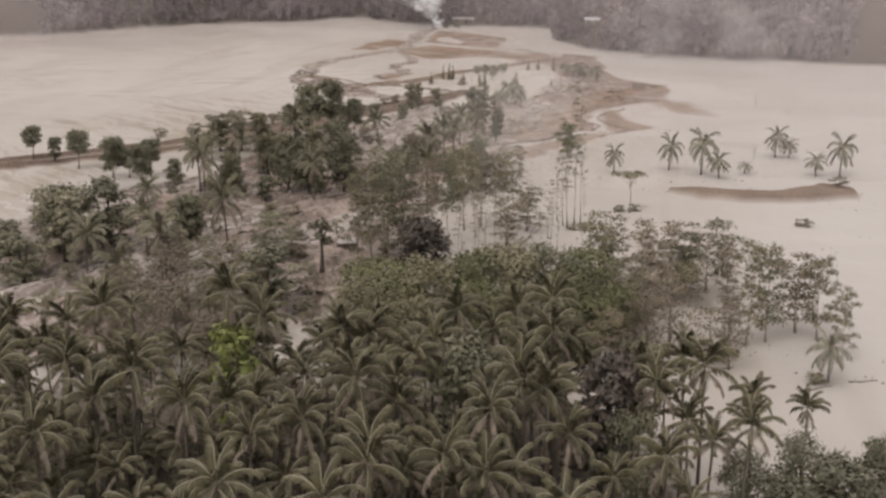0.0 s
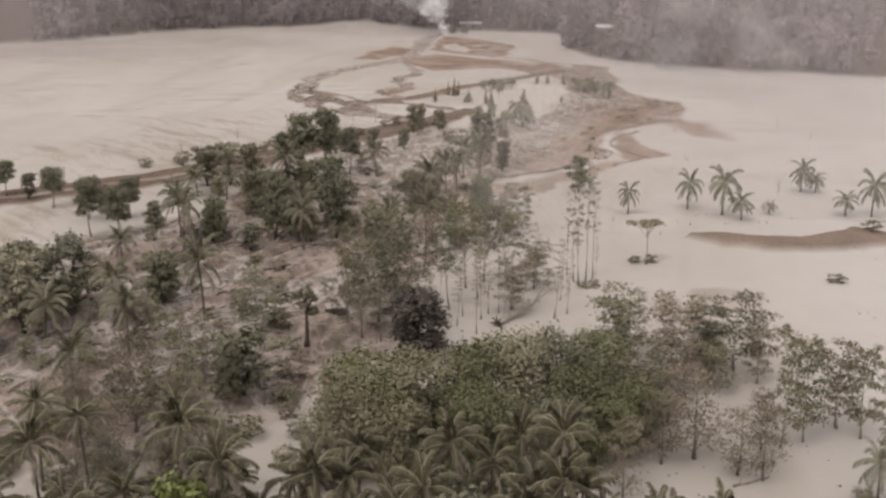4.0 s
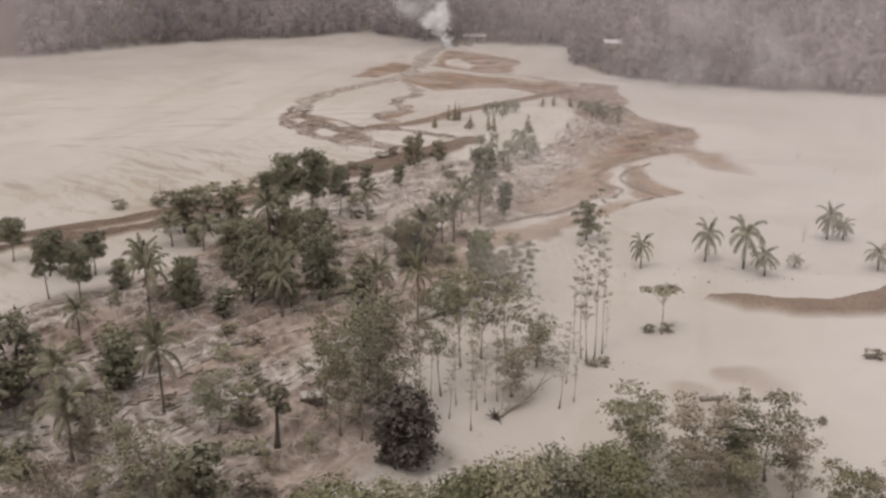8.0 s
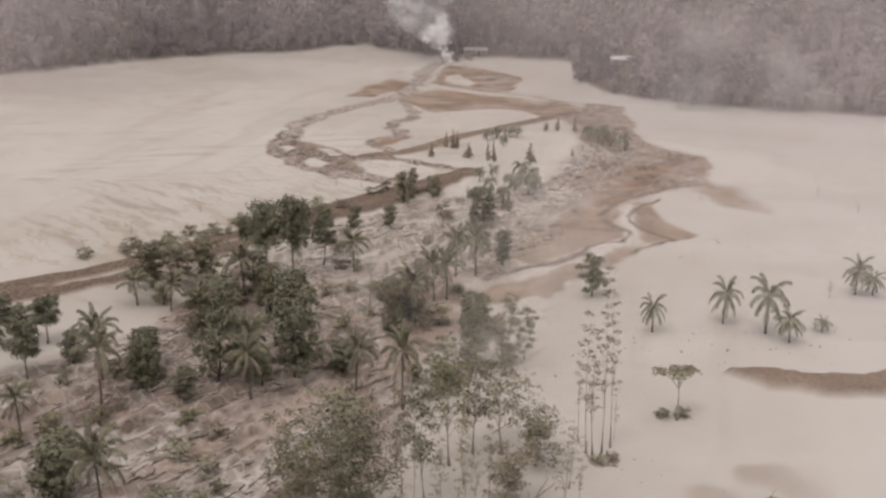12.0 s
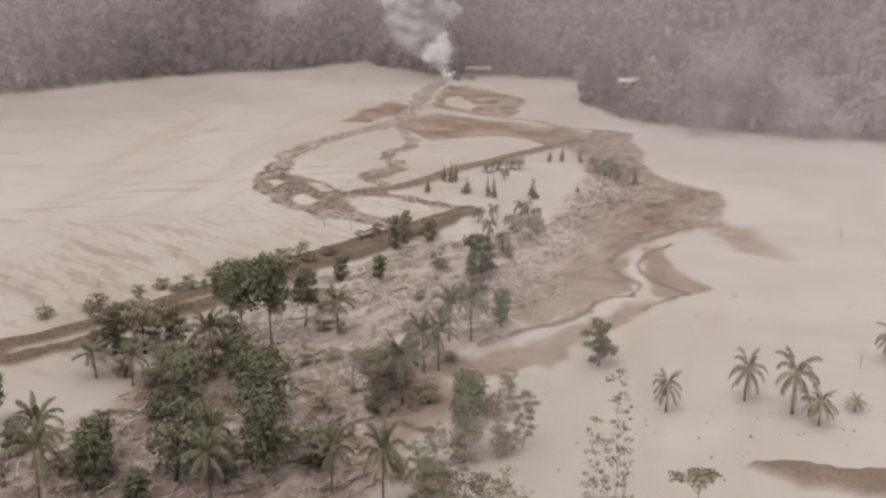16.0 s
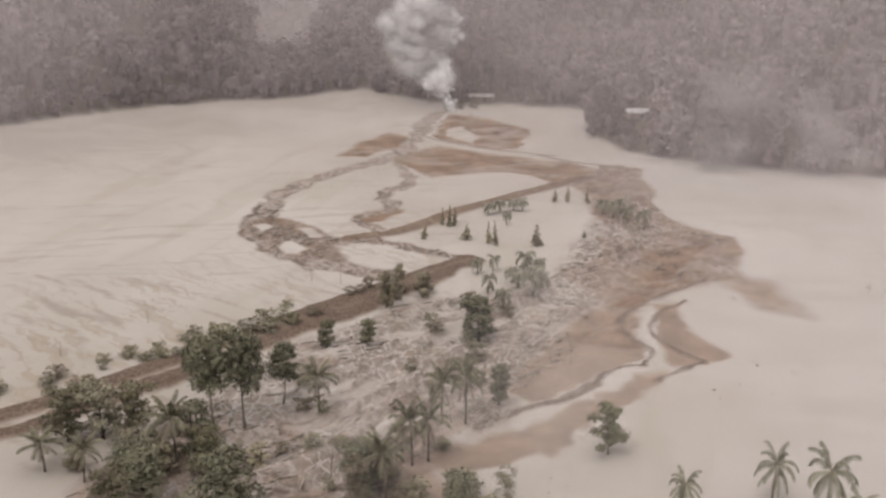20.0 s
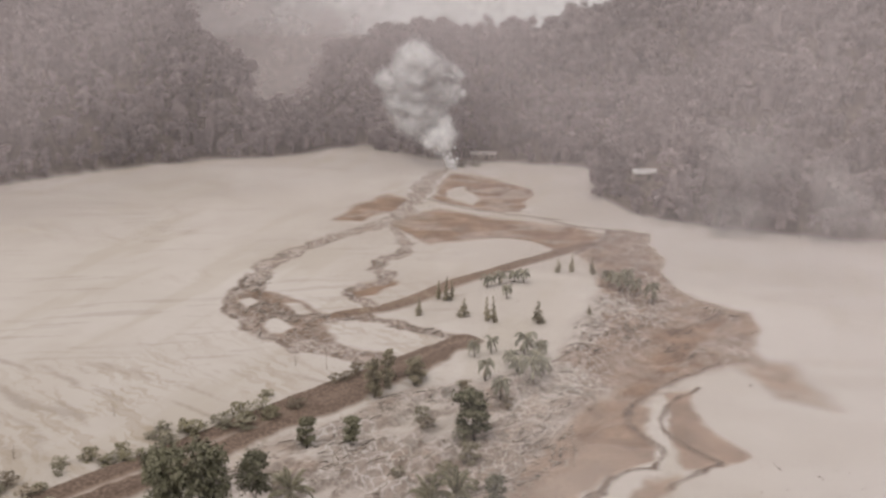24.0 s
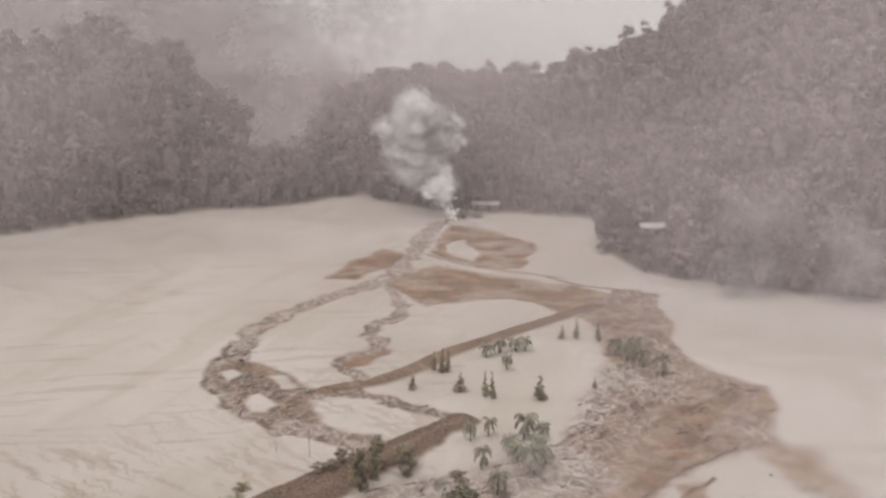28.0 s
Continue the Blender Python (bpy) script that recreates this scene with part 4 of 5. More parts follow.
sparses = [build_tree("slender_tree", 40 + k, 13, 7, "slender tree with pale stem and thin patchy dusty leaves", leaf, BARK_PALE, 0.18, 26, 3000, 0.16, 0.7, 4, 0.09, "sparse") for k, leaf in enumerate((LEAF_DRY, LEAF_OLIVE, LEAF_DARK, LEAF_OLIVE))]
wispy = [build_tree("wispy_tree", 44 + k, 17, 7, "tall half-dead tree with fine grey-brown twigs and leaves", leaf, BARK_PALE, 0.18, 30, 3600, 0.15, 0.9, 6, 0.1, "sparse") for k, leaf in enumerate((LEAF_DARK, LEAF_OLIVE, LEAF_DRY))]
dries = [build_tree("withered_tree", 47 + k, 11, 8, "withered brown tree with scorched thin leaves", LEAF_DRY, BARK, 0.12, 26, 2100, 0.15, 0.6, 4, 0.12, "sparse") for k in range(3)]
lollies = [build_tree("stemmed_tree", 80 + k, 11, 6.6, "dark green tree with a rounded crown on a clear stem", LEAF_DARK, BARK, 0.42, 15, 4600, 0.2, 1.0, 4, 0.13) for k in range(3)]
sparses_tall = [build_tree("tall_stemmed_tree", 84 + k, 15, 6.5, "tall tree with a bare pale stem and thin dusty crown", leaf, BARK_PALE, 0.36, 22, 2000, 0.16, 0.9, 5, 0.09, "sparse") for k, leaf in enumerate((LEAF_OLIVE, LEAF_DARK, LEAF_DRY))]
domes_tall = [build_tree("scorched_tall_tree", 88, 18, 5, "tall dark brown scorched tree above the palms", LEAF_BROWN, BARK_DARK, 0.5, 20, 4000, 0.24, 1.0, 4, 0.18)]
domes = [build_tree("dome_tree", 50, 10.5, 7.5, "dark brown scorched tree with a dense domed crown", LEAF_BROWN, BARK_DARK, 0.04, 26, 5000, 0.26, 1.0, 4, 0.2)]
limes = [build_tree("lime_green_tree", 52, 12, 5.2, "bright yellow-green tree among the palms", LEAF_LIME, BARK, 0.3, 14, 2200, 0.24, 1.0, 4, 0.14)]
shrubs = [build_tree("ash_field_tree", 54, 8.5, 7.3, "open-crowned green tree alone on the ash field", LEAF_GREEN, BARK, 0.12, 14, 1500, 0.3, 0.9, 6, 0.13, "sparse")]
umbrellas = [build_tree("umbrella_tree", 55, 9, 8.7, "flat-topped dusty tree half buried in ash", LEAF_DUSTY, BARK_PALE, 0.5, 9, 700, 0.26, 0.4, 6, 0.12, "umbrella")]
stumps = [build_tree("lopped_tree", 56, 9.3, 3.6, "lopped tree with a thick stem and drooping grey leaves", LEAF_DUSTY, BARK_DARK, 0.55, 6, 700, 0.3, 1.2, 3, 0.26)]
deads = [build_tree("dead_tall_tree", 57 + k, 20, 3.2, "tall thin dying tree with few dusty leaves", LEAF_DUSTY, BARK_PALE, 0.35, 18, 420, 0.14, 0.7, 4, 0.05, "sparse") for k in range(3)]
bares = [build_bare(60 + k, 9, 6, "leafless grey tree standing in ash", BARK_PALE) for k in range(2)]
bushes = [build_tree("low_bush", 64 + k, 2.4, 3, "low dusty bush rooted in the rubble", leaf, BARK, 0.0, 8, 380, 0.17, 0.8, 0, 0.05) for k, leaf in enumerate((LEAF_DUSTY, LEAF_DRY, LEAF_OLIVE))]

stand(column, [(-9.9, 318.3, 7.5, 3.0), (-8.1, 322.7, 7.4, 2.6), (-4.2, 372.0, 5.0, 2.2), (0.2, 386.7, 5.2, 2.0), (2.3, 384.9, 6.7, 2.1), (3.8, 385.9, 5.7, 2.0), (7.2, 372.2, 4.7, 3.5), (13.1, 370.2, 6.3, 2.1), (14.9, 368.5, 7.0, 2.0), (26.0, 368.7, 6.0, 3.7), (39.9, 378.3, 2.7, 1.7), (34.6, 417.2, 4.1, 2.2), (38.6, 417.7, 5.8, 2.2), (44.4, 415.8, 5.7, 2.2), (-44.1, 173.7, 8.9, 4.0), (-44.6, 168.3, 4.7, 3.2)], "conical trees", 1)
stand(dusty, [(-2.3, 325.3, 5.9, 3.5), (-9.8, 317.0, 8.5, 4.0), (-8.0, 326.6, 6.8, 3.1), (-2.2, 329.2, 4.8, 4.7), (8.3, 237.1, 5.6, 5.0)], "dusty trees", 2)
stand_palms(palms_droop, [(13.3, 398.7, 5.0, 4.8), (17.0, 402.4, 5.5, 4.5), (18.6, 389.0, 5.3, 3.2), (21.2, 405.4, 4.8, 4.6), (23.9, 405.7, 5.6, 4.3), (14.1, 346.5, 5.8, 3.6), (10.3, 343.1, 5.7, 3.6), (12.7, 329.4, 6.6, 4.0), (18.8, 338.2, 5.6, 4.4), (25.5, 344.7, 5.8, 3.6), (25.4, 330.7, 6.0, 4.5), (15.8, 316.2, 6.3, 4.6), (48.0, 403.9, 6.3, 4.5), (50.5, 399.5, 7, 5.1), (53.4, 404.6, 7, 5.2), (54.3, 395.5, 7, 4.4), (58.0, 389.4, 8.4, 4.9), (21.7, 345.8, 7.7, 6.0), (22.9, 325.3, 8.3, 6.6), (24.5, 338, 6, 5), (20, 334, 6, 5)], "drooping palms", 5.0, 4.6, 19)
stand(rounds, [(10.6, 299.4, 9.8, 6.7), (-11.8, 294.1, 5.4, 3.4), (-19.8, 293.3, 6.0, 3.4), (-7.0, 240.6, 6.5, 6.6), (14.0, 268.1, 7.6, 3.6), (-43.1, 204.7, 9.5, 4.0), (-35.9, 201.2, 4.9, 3.9), (-57.0, 213.4, 5.6, 3.8), (-45.0, 212.7, 6.3, 4.8), (-44.9, 177.8, 7.6, 4.5), (-44.0, 172.6, 7.7, 5.3), (-25.6, 141.1, 8.6, 6.8), (-89.7, 232.9, 5.6, 3.1), (-44.3, 207.4, 6.2, 5.4), (7.9, 229.8, 8.5, 5.6), (-13.6, 214.0, 4.2, 5.0)], "rounded trees", 3)
stand(lollies, [(-33.6, 257.5, 15.6, 7.0), (-28.4, 257.5, 17.2, 7.4), (-23.7, 267.3, 10.8, 5.4), (-40.9, 271.3, 8.6, 3.8), (-62.1, 207.4, 10.6, 5.4), (-67.9, 208.1, 11.0, 4.8), (-72.6, 220.7, 8.8, 4.8), (-69.0, 221.1, 6.7, 5.0), (-95.5, 235.2, 7.6, 4.7), (-82.5, 227.9, 8.8, 5.1), (-64.4, 221.6, 8.4, 5.4)], "trees on clear stems", 83)
stand(broads, [(-23.5, 225.6, 12.7, 8.0), (-55.1, 250.4, 9.3, 8.0), (-20.9, 211.1, 12.2, 8.2), (-50.1, 251.8, 10.3, 8.6), (-62.9, 167.3, 11.5, 10.1), (-45.3, 253.2, 9.2, 7.0), (-57.0, 169.9, 11, 10.5), (-61.2, 159.2, 11.5, 9.0), (2.6, 90.0, 17.5, 7.2), (-39.4, 226.3, 9.2, 6.6), (-32.3, 207.7, 12.3, 7.8), (-39.6, 246.0, 5.4, 5.7), (-37.7, 234.3, 6.8, 6.3), (-30, 240, 9, 6), (-34, 248, 9, 8)], "broadleaf trees", 4)
stand([greens[4], broads[0]], [(32.8, 85.3, 10.6, 8.0), (41.0, 86.6, 10, 4.6), (27.1, 84.2, 10.1, 5.8), (36, 82, 10, 7), (16.6, 80.6, 15.5, 6.2), (30, 80, 9, 6)], "dark trees beside the grove", 20)
stand(sparses_tall, [(4.0, 186.1, 16.5, 6.7), (8.4, 217.9, 12.5, 6.2), (7.2, 189.7, 14.2, 7.0), (11.3, 190.0, 14.2, 8.0), (1.2, 175.4, 17.1, 5.9), (-1.9, 178.0, 15.0, 4.5)], "tall trees on bare stems", 94)
stand(sparses, [(-6.9, 231.9, 9.8, 5.2), (16.2, 222.5, 9.4, 4.3), (7.5, 220.5, 8.5, 6.0), (15.8, 187.2, 8.5, 7.9), (11.3, 176, 9, 8), (-34.1, 145.2, 10.3, 9.5), (-27.7, 161.6, 8.8, 7.4), (24.7, 150.6, 13.1, 9.9), (31.6, 151.0, 12.4, 9.9), (41.9, 155.1, 11.8, 10.2), (37.9, 154.9, 10.1, 7.8), (41.9, 132.7, 15.4, 6.0), (50.7, 138.5, 11.8, 8.4), (52.9, 135.9, 12.7, 6.2), (45.1, 134.2, 13.3, 5.4), (53.7, 128.5, 10.4, 4.2)], "slender trees", 5)
stand(greens, [(-8.4, 128.6, 12.3, 11.0), (-2.7, 130.2, 12.4, 11.8), (3.2, 130.5, 13.2, 11.2), (8.6, 133.4, 13.4, 11.4), (14.4, 137.8, 12.2, 10.4), (20.4, 141.0, 10.9, 9.2), (-4.1, 120.9, 10.4, 9.7), (5.0, 121.4, 11.1, 10.3), (-10.5, 123.8, 11.2, 7.5), (13, 124, 10, 9), (19, 128, 9, 8)], "stand of green trees", 6)
stand(wispy, [(-9.7, 167.4, 18.5, 10.0), (-14.6, 167.7, 16.4, 5.6), (-4.2, 168.4, 17.3, 8.4), (-6.6, 164.5, 17.7, 8.2), (-11.9, 163.0, 16.7, 7.4)], "half-dead trees", 7)
stand(dries, [(-36.3, 130.8, 13.0, 8.6), (-42.5, 128.0, 11.3, 7.1), (-28.1, 119.6, 8.9, 7.8), (-36.8, 122.4, 9.6, 7.4), (30.6, 129.6, 12.3, 9.8), (26.4, 128.2, 10.1, 7.1), (34.9, 126.3, 8.6, 7.0)], "withered trees", 8)
stand(deads, [(23.8, 189.2, 20.5, 4.0), (25.1, 190.1, 28.3, 3.3), (26.7, 192.8, 23.9, 3.0), (27.6, 195.6, 7.8, 0.7), (23.1, 190.9, 21.1, 2.9), (22.3, 194.3, 16.3, 2.0), (-0.3, 175.3, 15.5, 2.2), (3.4, 172.8, 15.3, 2.2), (9.2, 174.5, 16.3, 2.2), (6.3, 171.6, 16.0, 2.4)], "dying thin trees", 9)
stand(bares, [(-11.3, 240.3, 10.4, 6.8), (28.6, 291.0, 7.1, 1.6), (-21.9, 273.2, 5.5, 2.0), (79.2, 256.8, 4.2, 2.9), (44.8, 176.6, 3.9, 1.6)], "bare trees", 10)
stand(domes, [(-2.9, 156.2, 10.4, 8.0)], "scorched trees", 11)
stand(domes_tall, [(14.1, 82.4, 19.5, 5.0)], "scorched trees", 95)
stand(limes, [(-19.9, 92.5, 17.6, 5.6)], "", 12)
stand(shrubs, [(31.3, 253.6, 8.5, 7.3)], "", 13)
stand(umbrellas, [(37.9, 202.0, 9.0, 8.7)], "", 14)
stand(stumps, [(-19.8, 159.8, 9.3, 3.6)], "", 15)
stand_palms(palms_mid, [(-17.0, 265.0, 8.6, 7.6), (-35.0, 241.3, 10.7, 7.8), (-55.2, 241.0, 6.2, 7.4), (0.2, 246.4, 10.0, 6.6), (-2.9, 235.6, 10.8, 8.2), (4.3, 260.0, 10.2, 6.6), (8.3, 260.0, 10.6, 6.8), (2.6, 248.4, 9.7, 7.4), (-27.9, 208.4, 10.2, 7.6), (-50.2, 207.1, 10.8, 7.4), (-26.0, 201.8, 9.8, 7.0), (-47.3, 198.3, 11.5, 7.9), (-56.5, 191.1, 7.5, 6.2), (-36.6, 167.5, 13.2, 7.7), (-49.7, 165.4, 9.2, 7.6), (-10.6, 206.3, 9.2, 6.3), (-3.2, 201.7, 12.3, 6.6), (-56.6, 155.7, 9.6, 7.5), (-43.9, 153.0, 9.9, 8.5), (-45.3, 135.6, 10.4, 6.2)], "palms in the rubble", 8.4, 6.8, 16)
stand_palms(palms_mid, [(-48, 238, 7, 6), (8, 272, 7, 5)], "palms in the rubble", 8.4, 6.8, 55)
stand_palms(palms_sand, [(40.1, 235.9, 7.4, 4.9), (54.1, 240.9, 9.0, 6.0), (60.8, 236.7, 10.9, 7.6), (63.9, 232.7, 6.5, 5.7), (71.7, 238.5, 3.0, 3.2), (85.6, 260.2, 8.2, 6.5), (89.3, 260.6, 5.1, 5.3), (88.8, 239.3, 5.7, 5.5), (94.8, 239.9, 10.7, 6.8), (49.3, 121.5, 7.2, 5.4)], "palms buried in ash", 7.0, 6.2, 17)
stand_palms([palms_tall[1]], [(-1.2, 96.2, 15.0, 7.2), (7.3, 81.4, 16.5, 6.6), (18.4, 83.0, 16.5, 6.4), (10.5, 79.5, 13.5, 6.4)], "palms of the grove", 14.5, 6.4, 96)
stand_palms(palms_tall, [(30.2, 91.1, 11.9, 5.6), (35.1, 90.3, 11.2, 5.0), (-43.1, 118.9, 10.7, 7.7), (-37.0, 116.1, 10.3, 7.6)], "palms of the grove", 14.5, 7.0, 18)


# ---- thicker growth between the measured trees ----
def scatter(protos, outline, count, tall, wide, group, seed, gap):
    """Plants strewn over an outline, no two nearer than gap."""
    rng = random.Random(seed)
    xs, ys = [p[0] for p in outline], [p[1] for p in outline]
    done, tries = [], 0
    while len(done) < count and tries < count * 30:
        tries += 1
        x, y = rng.uniform(min(xs), max(xs)), rng.uniform(min(ys), max(ys))
        if signed(np.array([x]), np.array([y]), outline)[0] < 0 and all((x - a) ** 2 + (y - b) ** 2 > gap * gap for a, b in done):
            done.append((x, y))
    stand(protos, [(x, y, rng.uniform(*tall), rng.uniform(*wide)) for x, y in done], group, seed)


CLUSTER = [(-56, 243), (-50, 250), (-36, 252), (-24, 250), (-20, 236), (-18, 212), (-28, 212), (-40, 222), (-48, 236)]
scatter(broads, CLUSTER, 4, (4, 7), (4, 6), "broadleaf trees", 31, 7)
scatter(dusty, CLUSTER, 6, (3, 5), (3.5, 5), "dusty trees", 32, 5)
scatter(deads, [(-12, 160), (8, 160), (22, 176), (14, 196), (-4, 186)], 14, (9, 15), (2, 3.4), "dying thin trees", 34, 2.5)
LEFT_WOODS = [(-82, 150), (-70, 180), (-54, 178), (-48, 160), (-52, 138), (-44, 118), (-70, 118)]
scatter(broads, LEFT_WOODS, 4, (6, 10), (6, 9), "broadleaf trees", 36, 6)
scatter(sparses, [(-56, 120), (-50, 170), (-34, 160), (-24, 140), (-16, 116), (-40, 112)], 9, (6, 10), (4, 7), "slender trees", 37, 6)
scatter(dries, [(-54, 116), (-46, 146), (-26, 140), (-14, 116), (-30, 112)], 7, (5, 9), (4, 7), "withered trees", 38, 5)
scatter(greens, [(-14, 118), (-8, 134), (10, 140), (24, 146), (28, 134), (18, 118), (4, 114)], 12, (7, 12), (6, 9), "stand of green trees", 39, 4.5)
scatter(dries, [(20, 118), (24, 142), (40, 140), (40, 124), (30, 112)], 5, (6, 10), (5, 8), "withered trees", 40, 5)
scatter(sparses, [(24, 142), (24, 160), (46, 162), (48, 148)], 6, (6, 10), (5, 8), "slender trees", 41, 5)
scatter(bushes, [(-70, 170), (-50, 220), (-20, 290), (0, 330), (20, 320), (10, 270), (-2, 230), (-6, 190), (-14, 150), (-44, 128)], 80, (1.4, 3), (2, 4.4), "low bushes in the rubble", 42, 3.5)
scatter(bushes, [(-80, 262), (-40, 305), (-14, 338), (-8, 336), (-34, 298), (-72, 256)], 22, (1.2, 2.6), (2, 4), "low bushes by the road", 43, 2.5)
scatter(rounds, [(-34, 204), (-22, 202), (-18, 222), (-26, 232), (-36, 226)], 2, (4, 7), (3, 5), "rounded trees", 47, 6)
scatter(dusty, [(-6, 206), (12, 206), (20, 262), (18, 296), (2, 286), (-8, 240)], 8, (3, 6), (3, 5), "dusty trees", 48, 6)
scatter(rounds, [(-4, 206), (8, 206), (14, 262), (2, 270), (-8, 240)], 2, (4, 6), (3, 4.5), "rounded trees", 49, 8)
scatter(sparses, [(0, 200), (14, 206), (17, 236), (4, 240)], 4, (6, 9), (4, 5), "slender trees", 52, 5)
scatter(dries, [(-60, 124), (-50, 150), (-26, 146), (-14, 118), (-34, 114)], 6, (4, 7), (4, 6), "withered trees", 53, 5.5)
scatter(bushes, [(-60, 120), (-56, 166), (-20, 166), (-14, 120)], 46, (1.4, 3), (2, 4.5), "low bushes in the rubble", 54, 3.2)
scatter(deads, [(112, 472), (118, 484), (170, 470), (168, 456)], 14, (6, 9), (1.4, 2.2), "dying thin trees", 44, 3)


scatter([bushes[2], bushes[1]], [(-46, 68), (-52, 100), (-12, 110), (18, 102), (26, 84), (26, 68)], 90, (2.5, 5.5), (3.5, 6), "undergrowth of the grove", 45, 3.8)
scatter(dries, [(-46, 70), (-50, 98), (-10, 108), (16, 98), (26, 70)], 12, (5, 9), (3, 5), "withered trees", 46, 8)


# ---- woods on the hills ----
def hill_woods():
    rng = np.random.default_rng(5)
    x, y = rng.uniform(-400, 380, 70000), rng.uniform(430, 1000, 70000)
    z, _, out = land(x, y)
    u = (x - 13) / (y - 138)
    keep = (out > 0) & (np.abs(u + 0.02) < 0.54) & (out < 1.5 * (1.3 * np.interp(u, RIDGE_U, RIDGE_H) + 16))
    for hx, hy in ((76, 525), (12, 609)):
        keep &= (np.abs(x - hx) > 11) | (np.abs(y - hy + 8) > 15)
    x, y, z, out = x[keep], y[keep], z[keep], out[keep]
    crest = np.interp(u[keep], RIDGE_U, RIDGE_H)
    cells, chosen = {}, []
    for i in range(len(x)):
        gap = 5.2 if out[i] < 1.3 * crest[i] + 16 else 7.0
        key = (int(x[i] // 11), int(y[i] // 11))
        near = [j for a in (-1, 0, 1) for b in (-1, 0, 1) for j in cells.get((key[0] + a, key[1] + b), ())]
        if all((x[i] - x[j]) ** 2 + (y[i] - y[j]) ** 2 > gap * gap for j in near):
            cells.setdefault(key, []).append(i)
            chosen.append(i)
    return x[chosen], y[chosen], z[chosen], out[chosen]


LUMP_FACES = [(r * 7 + s, r * 7 + (s + 1) % 7, r * 7 + 7 + (s + 1) % 7, r * 7 + 7 + s) for r in range(4) for s in range(7)]


def lump(rng, x, y, z, r, squash):
    """An uneven rounded mass of foliage: five rings of seven points, closing at the top."""
    a = np.linspace(0, 2 * math.pi, 7, endpoint=False)[None] + rng.uniform(0, 1)
    h = np.array([-0.75, -0.2, 0.35, 0.8, 0.97])[:, None]
    w = np.sqrt(1 - h * h) * (1 + 0.2 * rng.normal(size=(5, 7)))
    return np.stack([x + r * w * np.cos(a), y + r * w * np.sin(a), z + r * squash * (h + 0.08 * rng.normal(size=(5, 7)))], -1).reshape(-1, 3)


def build_hill_woods():
    x, y, z, out = hill_woods()
    rng = np.random.default_rng(6)
    quads, trunks, tones, cores, core_tones = [], [], [], [], []
    for k in range(len(x)):
        drift = float(fbm(x[k] / 34, (y[k] + 1.5 * z[k]) / 34, 3, 171)) - 0.5
        tone = min(1, max(0, rng.normal() * 0.17 + 0.4 + 1.3 * drift))
        big = rng.random()
        wide = rng.uniform(5, 8) if big < 0.45 else rng.uniform(8, 12) if big < 0.85 else rng.uniform(12, 16)
        tall = wide * rng.uniform(0.9, 1.3) + (5 if rng.random() < 0.1 else 0) + 7 * float(fbm(x[k] / 16, y[k] / 16, 2, 172) - 0.4)
        if out[k] < 8:
            tall, wide = tall * 0.7, wide * 0.8
        count = 5 if wide < 8 else 8 if wide < 12 else 12
        lobes = []
        for j in range(count):
            a, s = j * 2.4 + rng.uniform(0, 1), (j + 0.5) / count
            r = 0.5 * wide * math.sqrt(s) * rng.uniform(0.55, 0.85)
            lobes.append((x[k] + r * math.cos(a), y[k] + r * math.sin(a), z[k] + tall * (0.92 - 0.5 * s * s + 0.1 * rng.normal()), wide * rng.uniform(0.15, 0.26), rng.uniform(0.8, 1.15)))
        quads.append(lobe_leaves(rng, lobes, 58 * count, 0.78, 0.45, 0.8))
        tones.append(np.clip(tone + 0.05 + rng.normal(size=len(quads[-1])) * 0.12, 0, 1))
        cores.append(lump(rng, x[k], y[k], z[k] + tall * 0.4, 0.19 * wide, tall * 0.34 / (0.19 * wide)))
        # cores darker than their leaves: shade inside the crown put into the colour
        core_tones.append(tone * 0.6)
        if k % 4 == 0:
            trunks.append(tube([(x[k], y[k], z[k] - 0.5), (x[k] + rng.normal() * 0.3, y[k], z[k] + tall * 0.6), (x[k], y[k] + 0.3, z[k] + tall * rng.uniform(0.9, 1.3))], [0.25, 0.16, 0.05], 5))
    woods = new("hill_woods")
    tagged(woods, "dense woods on the hillsides, grey with ash", "woods", kind="stuff")
    crowns = quads_mesh("leaves", np.concatenate(quads), LEAF_HILL, woods)
    crowns.data.attributes.new("tone", "FLOAT", "POINT").data.foreach_set("value", np.repeat(np.concatenate(tones), 4).astype(np.float32))
    tagged(crowns, kind="stuff")
    faces = np.array(LUMP_FACES)
    per = len(cores[0])
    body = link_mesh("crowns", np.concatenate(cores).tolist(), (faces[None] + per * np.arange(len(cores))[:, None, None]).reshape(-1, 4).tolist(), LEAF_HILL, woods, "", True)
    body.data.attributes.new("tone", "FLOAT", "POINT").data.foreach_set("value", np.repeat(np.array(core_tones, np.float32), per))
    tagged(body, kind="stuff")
    tagged(link_mesh("trunks", *merged(trunks), BARK_PALE, woods), kind="stuff")


build_hill_woods()


